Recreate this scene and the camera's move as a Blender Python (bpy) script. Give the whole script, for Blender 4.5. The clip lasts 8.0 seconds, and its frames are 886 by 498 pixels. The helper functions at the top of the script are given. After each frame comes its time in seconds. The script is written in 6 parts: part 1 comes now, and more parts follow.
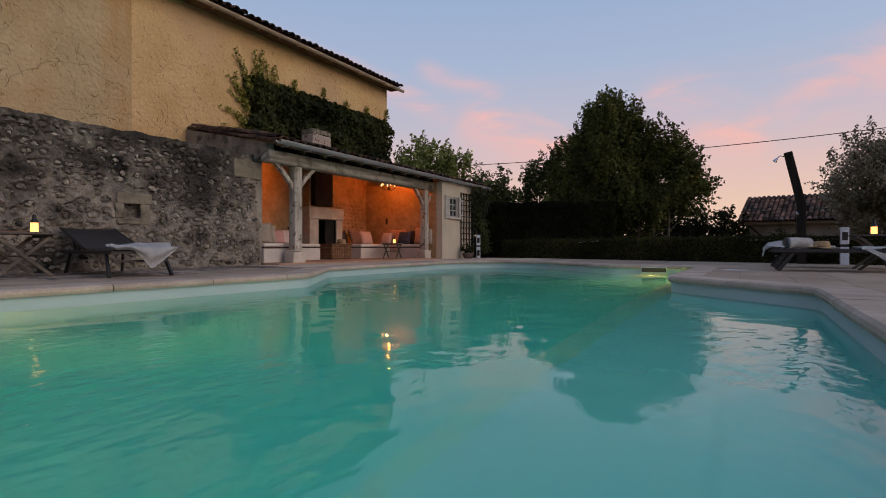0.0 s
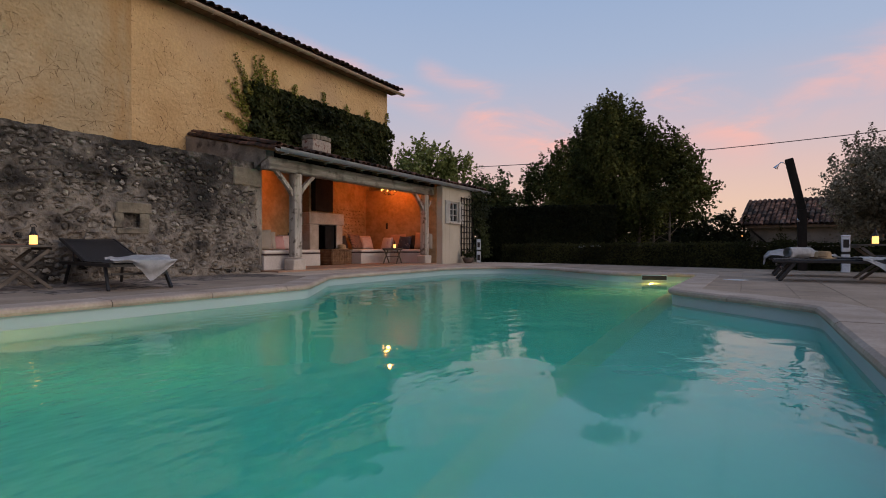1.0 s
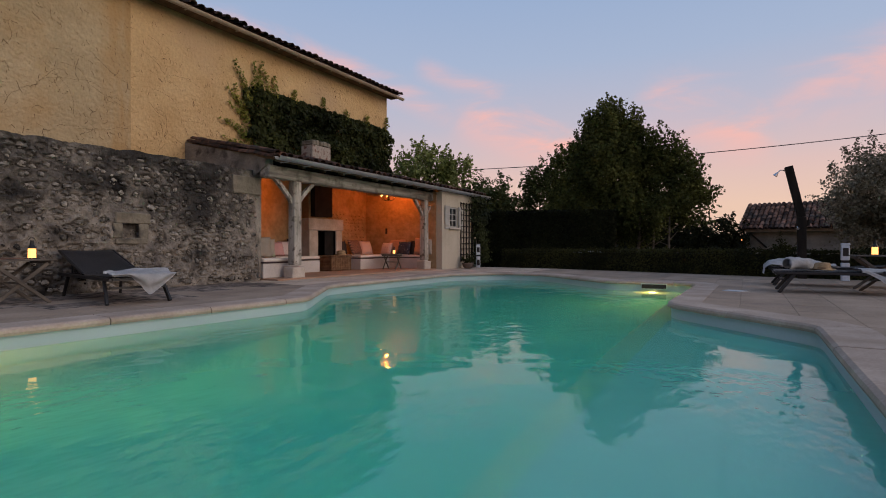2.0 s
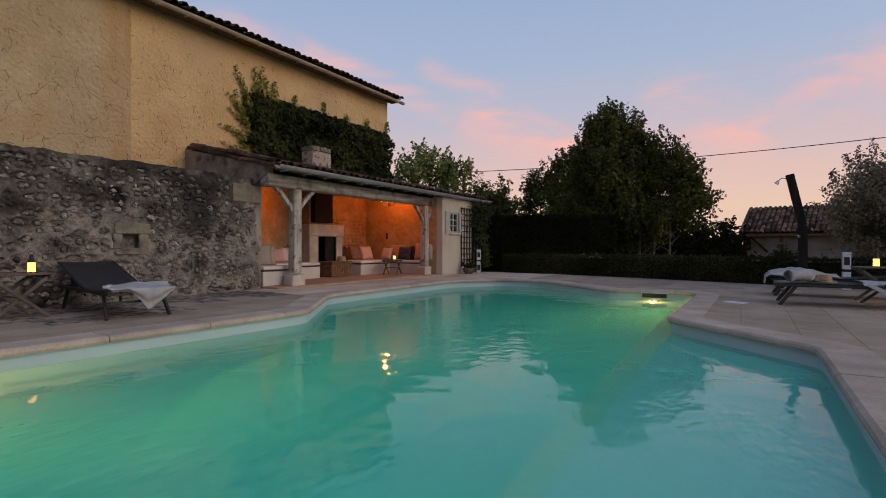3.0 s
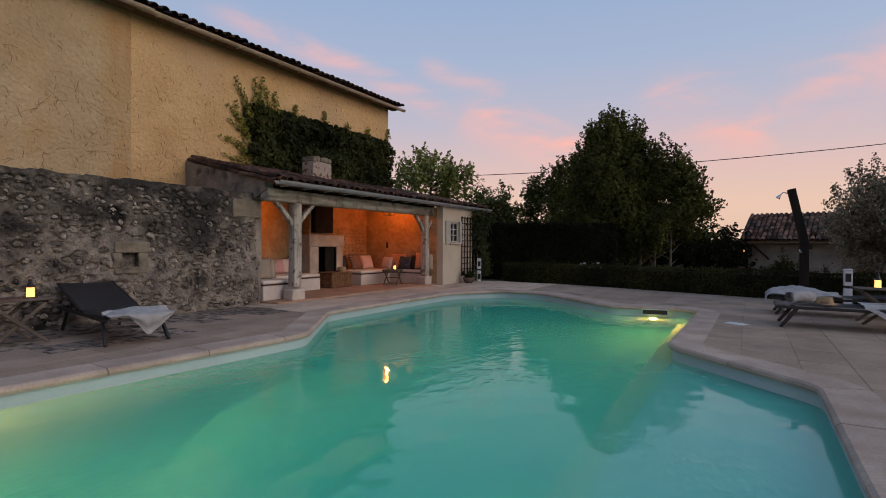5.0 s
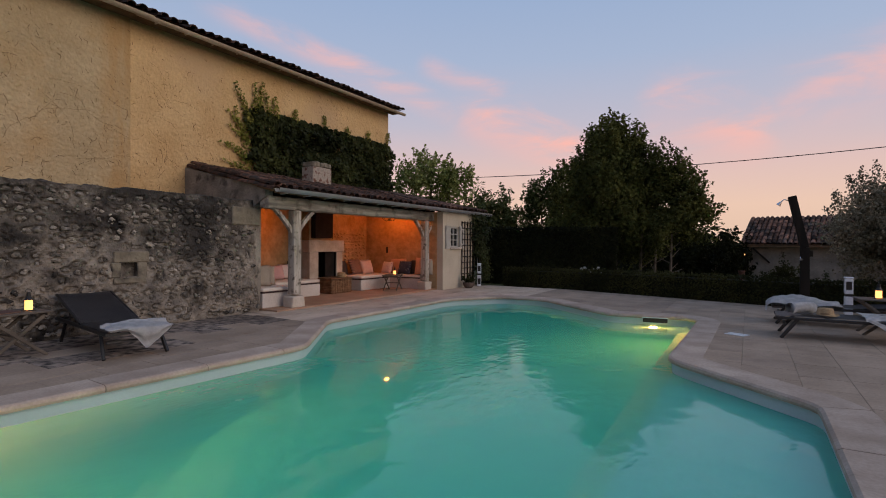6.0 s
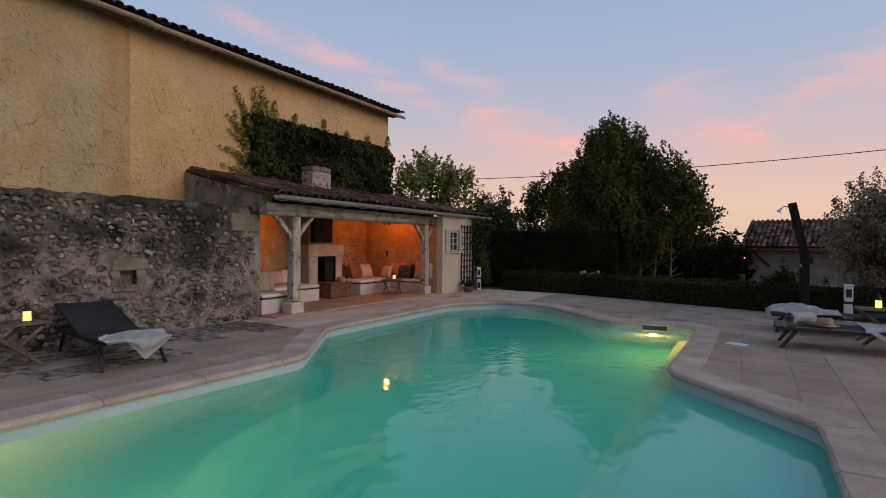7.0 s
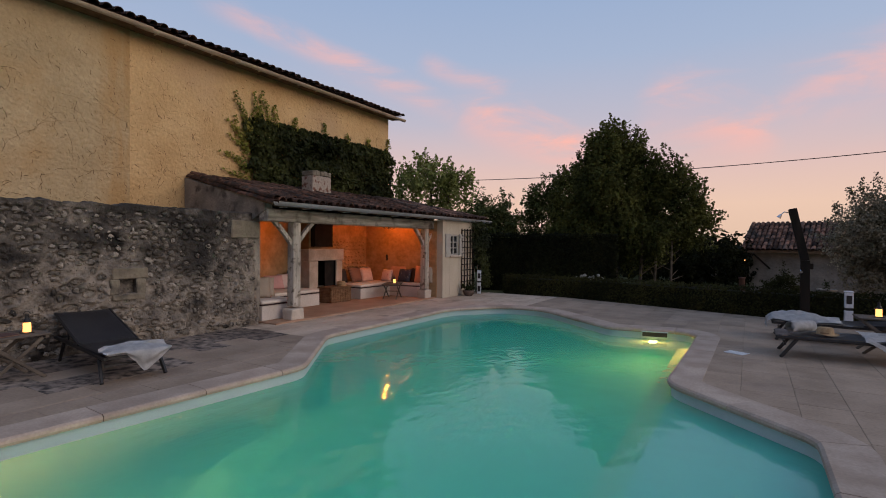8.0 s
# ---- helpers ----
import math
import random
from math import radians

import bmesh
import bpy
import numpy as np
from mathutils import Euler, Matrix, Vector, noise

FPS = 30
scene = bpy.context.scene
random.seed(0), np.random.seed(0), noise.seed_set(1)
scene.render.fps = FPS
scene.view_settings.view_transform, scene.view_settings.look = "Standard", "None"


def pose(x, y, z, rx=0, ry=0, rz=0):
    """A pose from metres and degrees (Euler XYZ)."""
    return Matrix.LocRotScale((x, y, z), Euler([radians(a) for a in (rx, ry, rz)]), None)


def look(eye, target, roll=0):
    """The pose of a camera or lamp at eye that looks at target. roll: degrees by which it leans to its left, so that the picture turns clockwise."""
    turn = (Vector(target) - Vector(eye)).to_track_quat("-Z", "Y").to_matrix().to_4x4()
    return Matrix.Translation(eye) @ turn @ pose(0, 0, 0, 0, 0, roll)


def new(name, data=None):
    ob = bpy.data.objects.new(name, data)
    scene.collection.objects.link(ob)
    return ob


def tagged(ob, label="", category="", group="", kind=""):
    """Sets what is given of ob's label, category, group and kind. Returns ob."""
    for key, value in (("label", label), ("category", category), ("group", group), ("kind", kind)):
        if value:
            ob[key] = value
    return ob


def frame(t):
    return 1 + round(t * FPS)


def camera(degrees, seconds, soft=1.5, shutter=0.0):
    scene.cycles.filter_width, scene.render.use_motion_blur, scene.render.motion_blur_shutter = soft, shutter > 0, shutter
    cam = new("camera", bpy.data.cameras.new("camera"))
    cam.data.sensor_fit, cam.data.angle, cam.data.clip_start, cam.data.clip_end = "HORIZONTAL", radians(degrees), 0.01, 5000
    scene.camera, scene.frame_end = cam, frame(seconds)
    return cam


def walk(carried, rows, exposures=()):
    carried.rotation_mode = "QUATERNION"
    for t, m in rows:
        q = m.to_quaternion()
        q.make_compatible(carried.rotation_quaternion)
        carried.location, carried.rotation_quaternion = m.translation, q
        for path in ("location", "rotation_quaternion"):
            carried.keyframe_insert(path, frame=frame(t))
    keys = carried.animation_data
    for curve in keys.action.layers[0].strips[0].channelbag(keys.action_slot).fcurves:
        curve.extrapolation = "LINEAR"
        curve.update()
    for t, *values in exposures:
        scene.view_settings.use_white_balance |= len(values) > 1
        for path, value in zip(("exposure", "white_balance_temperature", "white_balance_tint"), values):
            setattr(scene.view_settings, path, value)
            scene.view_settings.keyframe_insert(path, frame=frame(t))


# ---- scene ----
cam = camera(81.4, 8.0, soft=1.0)
PATH = [
    (0, (0.0830, 0.1279, 0.3465), (-1.0322, 2.0233, 0.3377), 0.0),
    (0.5, (0.0785, 0.1405, 0.4202), (-1.0369, 2.0359, 0.4114), -0.0),
    (1, (0.0812, 0.1470, 0.4950), (-1.0366, 2.0423, 0.4851), 0.0),
    (1.5, (0.0835, 0.1496, 0.5731), (-1.0328, 2.0445, 0.5632), 0.0),
    (3, (0.0837, 0.1737, 0.8316), (-1.0360, 2.0679, 0.8184), 0.1),
    (3.5, (0.0881, 0.1749, 0.9185), (-1.0326, 2.0687, 0.9031), 0.1),
    (4, (0.0923, 0.1786, 0.9900), (-1.0287, 2.0708, 0.9746), 0.1),
    (4.5, (0.0825, 0.1870, 1.0681), (-1.0391, 2.0801, 1.0505), 0.2),
    (6, (0.0827, 0.2224, 1.3057), (-1.0418, 2.1140, 1.2848), 0.3),
    (6.5, (0.0882, 0.2307, 1.3739), (-1.0368, 2.1206, 1.3519), 0.3),
    (7, (0.0828, 0.2377, 1.4498), (-1.0410, 2.1283, 1.4256), 0.4),
    (7.5, (0.0880, 0.2444, 1.5235), (-1.0370, 2.1344, 1.4971), 0.4),
    (8, (0.0893, 0.2464, 1.5917), (-1.0371, 2.1369, 1.5631), 0.4),
]
walk(cam, [(t, look(eye, target, roll)) for t, eye, target, roll in PATH])

# ---- world, sun and large lights ----
world = bpy.data.worlds.new("dusk_sky")
scene.world = world
world.use_nodes = True
wn, wl = world.node_tree.nodes, world.node_tree.links
wn.clear()


def wnode(kind, **values):
    n = wn.new(kind)
    for k, v in values.items():
        n.inputs[k].default_value = v
    return n


def wmath(op, a, b):
    n = wn.new("ShaderNodeMath")
    n.operation = op
    n.use_clamp = False
    for i, v in enumerate((a, b)):
        if isinstance(v, (int, float)):
            n.inputs[i].default_value = v
        else:
            wl.new(v, n.inputs[i])
    return n.outputs[0]


def wmix(fac, a, b):
    n = wn.new("ShaderNodeMix")
    n.data_type = "RGBA"
    n.clamp_factor = True
    if isinstance(fac, (int, float)):
        n.inputs[0].default_value = fac
    else:
        wl.new(fac, n.inputs[0])
    for i, v in ((6, a), (7, b)):
        if isinstance(v, tuple):
            n.inputs[i].default_value = v
        else:
            wl.new(v, n.inputs[i])
    return n.outputs[2]


def wrange(value, a, b):
    n = wn.new("ShaderNodeMapRange")
    n.interpolation_type = "SMOOTHSTEP"
    n.inputs[1].default_value, n.inputs[2].default_value = a, b
    wl.new(value, n.inputs[0])
    return n.outputs[0]


coord = wn.new("ShaderNodeTexCoord")
sep = wn.new("ShaderNodeSeparateXYZ")
wl.new(coord.outputs["Generated"], sep.inputs[0])
ramp = wn.new("ShaderNodeValToRGB")
wl.new(sep.outputs[2], ramp.inputs[0])
SKY = [(0.0, (0.78, 0.54, 0.40)), (0.07, (0.84, 0.58, 0.45)), (0.14, (0.74, 0.53, 0.50)), (0.22, (0.53, 0.50, 0.59)),
       (0.33, (0.39, 0.47, 0.64)), (0.50, (0.28, 0.40, 0.62)), (1.0, (0.22, 0.31, 0.52))]
for i, (at, c) in enumerate(SKY):
    e = ramp.color_ramp.elements[i] if i < 2 else ramp.color_ramp.elements.new(at)
    e.position, e.color = at, (*c, 1)
# clouds: broken pink drifts along a few long, slanting lines, with faint veils between
def wdot(v):
    n = wn.new("ShaderNodeVectorMath")
    n.operation = "DOT_PRODUCT"
    wl.new(coord.outputs["Generated"], n.inputs[0])
    n.inputs[1].default_value = v
    return n.outputs["Value"]


stretch = wn.new("ShaderNodeMapping")
stretch.inputs["Rotation"].default_value = (0, radians(20), radians(30))
stretch.inputs["Scale"].default_value = (1.0, 1.0, 3.2)
wl.new(coord.outputs["Generated"], stretch.inputs[0])
cloud = wnode("ShaderNodeTexNoise", Scale=4.6, Detail=8.0, Roughness=0.6, Distortion=0.5)
wl.new(stretch.outputs[0], cloud.inputs["Vector"])
wisps = wrange(cloud.outputs[0], 0.36, 0.66)


def drift(a, b, wide, strength):
    """A cloud along the line from heading a to heading b (degrees left of +y, degrees up)."""
    d = [Vector((-math.sin(radians(h)) * math.cos(radians(e)), math.cos(radians(h)) * math.cos(radians(e)), math.sin(radians(e)))) for h, e in (a, b)]
    n = d[0].cross(d[1]).normalized()
    mid = (d[0] + d[1]).normalized()
    reach = math.cos(d[0].angle(d[1]) / 2 * 1.25)
    off = wmath("ABSOLUTE", wmath("ADD", wdot(n), wmath("MULTIPLY", wmath("SUBTRACT", cloud.outputs[0], 0.5), wide * 1.4)), 0.0)
    line = wmath("SUBTRACT", 1.0, wrange(off, 0.0, wide))
    ends = wrange(wdot(mid), reach, min(0.9999, reach + (1 - reach) * 0.8))
    return wmath("MULTIPLY", wmath("MULTIPLY", line, ends), strength)


thick = drift((54, 22.3), (28, 13.4), 0.034, 0.65)
for a, b, wide, strength in (((29, 14.5), (15, 9.5), 0.075, 1.0), ((9.5, 14.5), (-2, 10.0), 0.085, 0.85), ((-2, 12.0), (-22, 17.0), 0.07, 0.6), ((33, 19), (24, 16), 0.03, 0.5), ((80, 14), (52, 9), 0.07, 0.6), ((-40, 12), (-90, 16), 0.09, 0.6),
                             ((130, 20), (190, 14), 0.08, 0.5)):
    thick = wmath("MAXIMUM", thick, drift(a, b, wide, strength))
sky = wmix(wmath("MULTIPLY", thick, wmath("ADD", wmath("MULTIPLY", wisps, 0.8), 0.15)), ramp.outputs[0], (1.0, 0.50, 0.42, 1))
back = wnode("ShaderNodeBackground", Strength=1.0)
wl.new(sky, back.inputs[0])
wout = wn.new("ShaderNodeOutputWorld")
wl.new(back.outputs[0], wout.inputs[0])

# the afterglow, low over the garden side
glow = bpy.data.lights.new("sun", "SUN")
glow.energy, glow.angle, glow.color = 1.25, radians(50), (1.0, 0.82, 0.66)
new("sun", glow).matrix_world = look((0, 0, 0), (-1.0, -0.12, -0.42))


# ---- materials ----
def material(name):
    m = bpy.data.materials.new(name)
    m.use_nodes = True
    t = m.node_tree
    return m, t.nodes, t.links, t.nodes["Principled BSDF"]


def rgba(c):
    return (*c, 1)


def mixed(nodes, links, fac, a, b, blend="MIX"):
    n = nodes.new("ShaderNodeMix")
    n.data_type = "RGBA"
    n.blend_type = blend
    for i, v in ((0, fac), (6, a), (7, b)):
        if isinstance(v, tuple):
            n.inputs[i].default_value = rgba(v)
        elif isinstance(v, (int, float)):
            n.inputs[i].default_value = v
        else:
            links.new(v, n.inputs[i])
    return n.outputs[2]


def noisy(nodes, links, scale, detail=4.0, lo=0.35, hi=0.65, stretch=(1, 1, 1), space="Object"):
    co = nodes.new("ShaderNodeTexCoord")
    mp = nodes.new("ShaderNodeMapping")
    mp.inputs["Scale"].default_value = stretch
    if space == "World":
        links.new(nodes.new("ShaderNodeNewGeometry").outputs["Position"], mp.inputs[0])
    else:
        links.new(co.outputs[space], mp.inputs[0])
    n = nodes.new("ShaderNodeTexNoise")
    n.inputs["Scale"].default_value, n.inputs["Detail"].default_value = scale, detail
    links.new(mp.outputs[0], n.inputs["Vector"])
    r = nodes.new("ShaderNodeMapRange")
    r.inputs[1].default_value, r.inputs[2].default_value = lo, hi
    links.new(n.outputs[0], r.inputs[0])
    return r.outputs[0]


def surface(name, c1, c2, scale=3.0, rough=0.8, bump=0.3, fine=40.0, stain=None, stain_scale=1.2, stain_lo=0.5, stain_hi=0.7, metal=0.0,
            stretch=(1, 1, 1), vary=0.0, island=False, depth=0.01, space="Object"):
    """A mottled surface: two colours at a coarse scale, grain at a fine one, stains, and a shift from piece to piece."""
    m, nd, lk, bsdf = material(name)
    col = mixed(nd, lk, noisy(nd, lk, scale, stretch=stretch, space=space), c1, c2)
    grain = noisy(nd, lk, fine, 3.0, 0.3, 0.7, stretch=stretch, space=space)
    col = mixed(nd, lk, 0.35, col, mixed(nd, lk, grain, (0.55, 0.55, 0.55), (1.0, 1.0, 1.0)), "MULTIPLY")
    if stain:
        col = mixed(nd, lk, noisy(nd, lk, stain_scale, 6.0, stain_lo, stain_hi, space=space), col, stain)
    if vary:
        if island:
            src = nd.new("ShaderNodeNewGeometry").outputs["Random Per Island"]
        else:
            src = nd.new("ShaderNodeObjectInfo").outputs["Random"]
        hsv = nd.new("ShaderNodeHueSaturation")
        mr = nd.new("ShaderNodeMapRange")
        mr.inputs[3].default_value, mr.inputs[4].default_value = 1 - vary, 1 + vary
        lk.new(src, mr.inputs[0])
        lk.new(mr.outputs[0], hsv.inputs["Value"])
        lk.new(col, hsv.inputs["Color"])
        col = hsv.outputs[0]
    lk.new(col, bsdf.inputs["Base Color"])
    bsdf.inputs["Roughness"].default_value, bsdf.inputs["Metallic"].default_value = rough, metal
    bsdf.inputs["Specular IOR Level"].default_value = 0.5 if rough < 0.7 else 0.15
    if bump:
        b = nd.new("ShaderNodeBump")
        b.inputs["Strength"].default_value, b.inputs["Distance"].default_value = bump, depth
        lk.new(noisy(nd, lk, fine * 0.6, 5.0, 0.2, 0.8, stretch=stretch, space=space), b.inputs["Height"])
        lk.new(b.outputs[0], bsdf.inputs["Normal"])
    return m


def lamp_glass(name, colour, strength):
    m, nd, lk, bsdf = material(name)
    bsdf.inputs["Base Color"].default_value = rgba(colour)
    bsdf.inputs["Emission Color"].default_value, bsdf.inputs["Emission Strength"].default_value = rgba(colour), strength
    return m


def water_material():
    m, nd, lk, bsdf = material("pool_water")
    nd.remove(bsdf)
    clear = nd.new("ShaderNodeBsdfRefraction")
    clear.inputs[0].default_value = (0.80, 0.97, 0.90, 1)
    clear.inputs["Roughness"].default_value, clear.inputs["IOR"].default_value = 0.0, 1.33
    gloss = nd.new("ShaderNodeBsdfGlossy")
    gloss.inputs["Roughness"].default_value = 0.03
    fres = nd.new("ShaderNodeFresnel")
    fres.inputs[0].default_value = 1.33
    half = nd.new("ShaderNodeMath")
    half.operation = "MULTIPLY"
    half.inputs[1].default_value = 1.0
    lk.new(fres.outputs[0], half.inputs[0])
    b = nd.new("ShaderNodeBump")
    b.inputs["Strength"].default_value, b.inputs["Distance"].default_value = 0.30, 0.02
    ripples = mixed(nd, lk, noisy(nd, lk, 0.5, 2.0, 0.45, 0.6), noisy(nd, lk, 2.2, 1.0, 0.2, 0.8), noisy(nd, lk, 9.0, 2.0, 0.2, 0.8, stretch=(1.0, 0.6, 1.0)))
    lk.new(ripples, b.inputs["Height"])
    for n in (gloss, fres, clear):
        lk.new(b.outputs[0], n.inputs["Normal"])
    # cloudy water: part of the light is scattered just under the surface
    cloudy, thin, scatter, body = nd.new("ShaderNodeBsdfDiffuse"), nd.new("ShaderNodeBsdfTranslucent"), nd.new("ShaderNodeMixShader"), nd.new("ShaderNodeMixShader")
    cloudy.inputs[0].default_value = (0.07, 0.90, 0.73, 1)
    thin.inputs[0].default_value = (0.50, 0.70, 0.45, 1)
    scatter.inputs[0].default_value = 0.35
    lk.new(cloudy.outputs[0], scatter.inputs[1])
    lk.new(thin.outputs[0], scatter.inputs[2])
    body.inputs[0].default_value = 0.46
    lk.new(clear.outputs[0], body.inputs[1])
    lk.new(scatter.outputs[0], body.inputs[2])
    mix = nd.new("ShaderNodeMixShader")
    lk.new(half.outputs[0], mix.inputs[0])
    lk.new(body.outputs[0], mix.inputs[1])
    lk.new(gloss.outputs[0], mix.inputs[2])
    lk.new(mix.outputs[0], nd["Material Output"].inputs[0])
    return m


RENDER_OLD = surface("older_render", (0.42, 0.315, 0.18), (0.52, 0.40, 0.24), 0.9, 0.9, 0.9, 22, depth=0.03, stain=(0.40, 0.26, 0.12), stain_scale=0.8, stain_lo=0.5, stain_hi=0.75)
RENDER = surface("ochre_render", (0.54, 0.35, 0.165), (0.63, 0.43, 0.22), 0.9, 0.9, 0.9, 22, depth=0.03, stain=(0.46, 0.32, 0.19), stain_scale=0.5, stain_lo=0.5, stain_hi=0.8)
STUCCO = surface("pale_stucco", (0.44, 0.375, 0.29), (0.54, 0.465, 0.37), 1.2, 0.9, 0.25, 30)
PLASTER = surface("lime_plaster", (0.34, 0.21, 0.105), (0.47, 0.30, 0.165), 2.5, 0.9, 0.8, 10, depth=0.03)
MORTAR = surface("old_mortar", (0.137, 0.117, 0.102), (0.323, 0.277, 0.228), 3.4, 0.95, 1.0, 22, stain=(0.022, 0.020, 0.019), stain_scale=2.2, stain_lo=0.54, stain_hi=0.72, depth=0.05)
RUBBLE = surface("rubble_stone", (0.15, 0.133, 0.114), (0.37, 0.325, 0.275), 6.0, 0.95, 1.0, 24, stain=(0.03, 0.027, 0.024), stain_scale=3.0, stain_lo=0.50, stain_hi=0.66, vary=0.28, depth=0.03, space="World")
RUBBLE_SMALL = surface("rubble_chips", (0.15, 0.133, 0.114), (0.37, 0.325, 0.275), 6.0, 0.95, 1.0, 24, stain=(0.03, 0.027, 0.024), stain_scale=2.5, stain_lo=0.46, stain_hi=0.66, vary=0.32, island=True, depth=0.03)
QUOIN = surface("stained_limestone", (0.17, 0.145, 0.11), (0.30, 0.255, 0.19), 3.0, 0.95, 0.8, 25, stain=(0.05, 0.045, 0.04), stain_scale=3.0, stain_lo=0.5, stain_hi=0.7, depth=0.02, space="World")



def rain_streak(m, y0, y1, colour):
    """A brown stain where rain runs down beside the joint between the two renders."""
    nd, lk = m.node_tree.nodes, m.node_tree.links
    bsdf = nd["Principled BSDF"]
    col = bsdf.inputs["Base Color"].links[0].from_socket
    geo, split, r = nd.new("ShaderNodeNewGeometry"), nd.new("ShaderNodeSeparateXYZ"), nd.new("ShaderNodeMapRange")
    lk.new(geo.outputs["Position"], split.inputs[0])
    r.interpolation_type = "SMOOTHSTEP"
    r.inputs[1].default_value, r.inputs[2].default_value, r.inputs[4].default_value = y0, y1, 0.75
    lk.new(split.outputs[1], r.inputs[0])
    ragged = nd.new("ShaderNodeMath")
    ragged.operation = "MULTIPLY"
    lk.new(r.outputs[0], ragged.inputs[0])
    lk.new(noisy(nd, lk, 3.0, 5.0, 0.30, 0.62, stretch=(1, 1.6, 0.25), space="World"), ragged.inputs[1])
    lk.new(mixed(nd, lk, ragged.outputs[0], col, colour), bsdf.inputs["Base Color"])


rain_streak(RENDER_OLD, 5.25, 5.85, (0.40, 0.24, 0.10))


def lichen(m, low, high, dark=(0.022, 0.020, 0.019), pit_shade=True):
    """Black lichen that hangs from the wall's crest, thickest in one broad patch, and dark dots that paint the shade of
    small hollows.
    """
    nd, lk = m.node_tree.nodes, m.node_tree.links
    bsdf = nd["Principled BSDF"]
    col = bsdf.inputs["Base Color"].links[0].from_socket
    geo, split = nd.new("ShaderNodeNewGeometry"), nd.new("ShaderNodeSeparateXYZ")
    lk.new(geo.outputs["Position"], split.inputs[0])
    patch = nd.new("ShaderNodeTexNoise")
    patch.inputs["Scale"].default_value, patch.inputs["Detail"].default_value, patch.inputs["Roughness"].default_value = 1.9, 9.0, 0.62
    lk.new(geo.outputs["Position"], patch.inputs["Vector"])

    def calc(op, a, b, c=0.0):
        n = nd.new("ShaderNodeMath")
        n.operation = op
        for i, v in enumerate((a, b, c)):
            if isinstance(v, (int, float)):
                n.inputs[i].default_value = v
            else:
                lk.new(v, n.inputs[i])
        return n.outputs[0]

    reach = calc("MULTIPLY_ADD", split.outputs[2], 0.15, patch.outputs[0])
    spot = nd.new("ShaderNodeVectorMath")
    spot.operation = "DISTANCE"
    lk.new(geo.outputs["Position"], spot.inputs[0])
    spot.inputs[1].default_value = (-7.95, 5.6, 1.45)
    reach = calc("ADD", reach, calc("MULTIPLY", calc("MAXIMUM", calc("SUBTRACT", 1.0, spot.outputs["Value"]), 0.0), 0.20))
    # washed clean where the corner is sheltered by the eaves
    reach = calc("SUBTRACT", reach, calc("MULTIPLY", calc("MAXIMUM", calc("SUBTRACT", split.outputs[1], 6.25), 0.0), 0.28))
    r = nd.new("ShaderNodeMapRange")
    r.inputs[1].default_value, r.inputs[2].default_value, r.inputs[4].default_value = low, high, 0.88
    lk.new(reach, r.inputs[0])
    col = mixed(nd, lk, r.outputs[0], col, dark)
    # dots of near-black colour: the shade of small hollows, painted on the mortar
    if pit_shade:
        shade_dots = nd.new("ShaderNodeTexNoise")
        shade_dots.inputs["Scale"].default_value, shade_dots.inputs["Detail"].default_value = 22.0, 3.0
        lk.new(geo.outputs["Position"], shade_dots.inputs["Vector"])
        h = nd.new("ShaderNodeMapRange")
        h.inputs[1].default_value, h.inputs[2].default_value = 0.64, 0.72
        lk.new(shade_dots.outputs[0], h.inputs[0])
        col = mixed(nd, lk, h.outputs[0], col, (0.03, 0.026, 0.022))
    lk.new(col, bsdf.inputs["Base Color"])


lichen(MORTAR, 0.64, 0.88)
lichen(RUBBLE, 0.84, 1.08, pit_shade=False)
lichen(RUBBLE_SMALL, 0.76, 0.98, pit_shade=False)
LIMESTONE = surface("cut_limestone", (0.43, 0.36, 0.295), (0.58, 0.50, 0.43), 3.0, 0.9, 0.5, 35, vary=0.1)
PAVING = surface("paving_stone", (0.285, 0.212, 0.155), (0.37, 0.28, 0.21), 2.0, 0.85, 0.3, 30, stain=(0.15, 0.115, 0.095), stain_scale=1.1, stain_lo=0.56, stain_hi=0.85, vary=0.10, space="World")
# lighter copy of the paving, for the slabs before the pool house
PAVING_PALE = surface("pale_paving_stone", (0.44, 0.335, 0.25), (0.56, 0.44, 0.34), 2.0, 0.85, 0.4, 30, stain=(0.13, 0.105, 0.09), stain_scale=2.6, stain_lo=0.56, stain_hi=0.80, vary=0.10, space="World", stretch=(1, 0.45, 1))
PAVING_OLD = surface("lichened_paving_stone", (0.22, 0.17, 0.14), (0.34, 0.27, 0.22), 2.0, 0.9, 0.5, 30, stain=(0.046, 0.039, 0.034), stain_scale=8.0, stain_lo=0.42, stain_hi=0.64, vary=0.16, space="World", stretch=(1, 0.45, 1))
JOINT = surface("paving_joint", (0.24, 0.18, 0.13), (0.34, 0.26, 0.19), 4.0, 0.95, 0.3, 40)
COPING = surface("coping_stone", (0.37, 0.285, 0.225), (0.48, 0.38, 0.305), 2.5, 0.8, 0.25, 40, stain=(0.26, 0.19, 0.14), stain_scale=1.2, stain_lo=0.55, stain_hi=0.8, vary=0.08, space="World")
TILE = surface("clay_tile", (0.036, 0.022, 0.016), (0.15, 0.076, 0.052), 9.0, 0.9, 0.6, 30, stain=(0.035, 0.028, 0.023), stain_scale=6.0, stain_lo=0.46, stain_hi=0.62, vary=0.6, space="World")
TILE_FAR = surface("clay_tile_joined", (0.042, 0.024, 0.018), (0.19, 0.10, 0.07), 4.0, 0.9, 0.4, 30, stain=(0.05, 0.042, 0.036), stain_scale=1.5, stain_lo=0.45, stain_hi=0.65, vary=0.8, island=True)
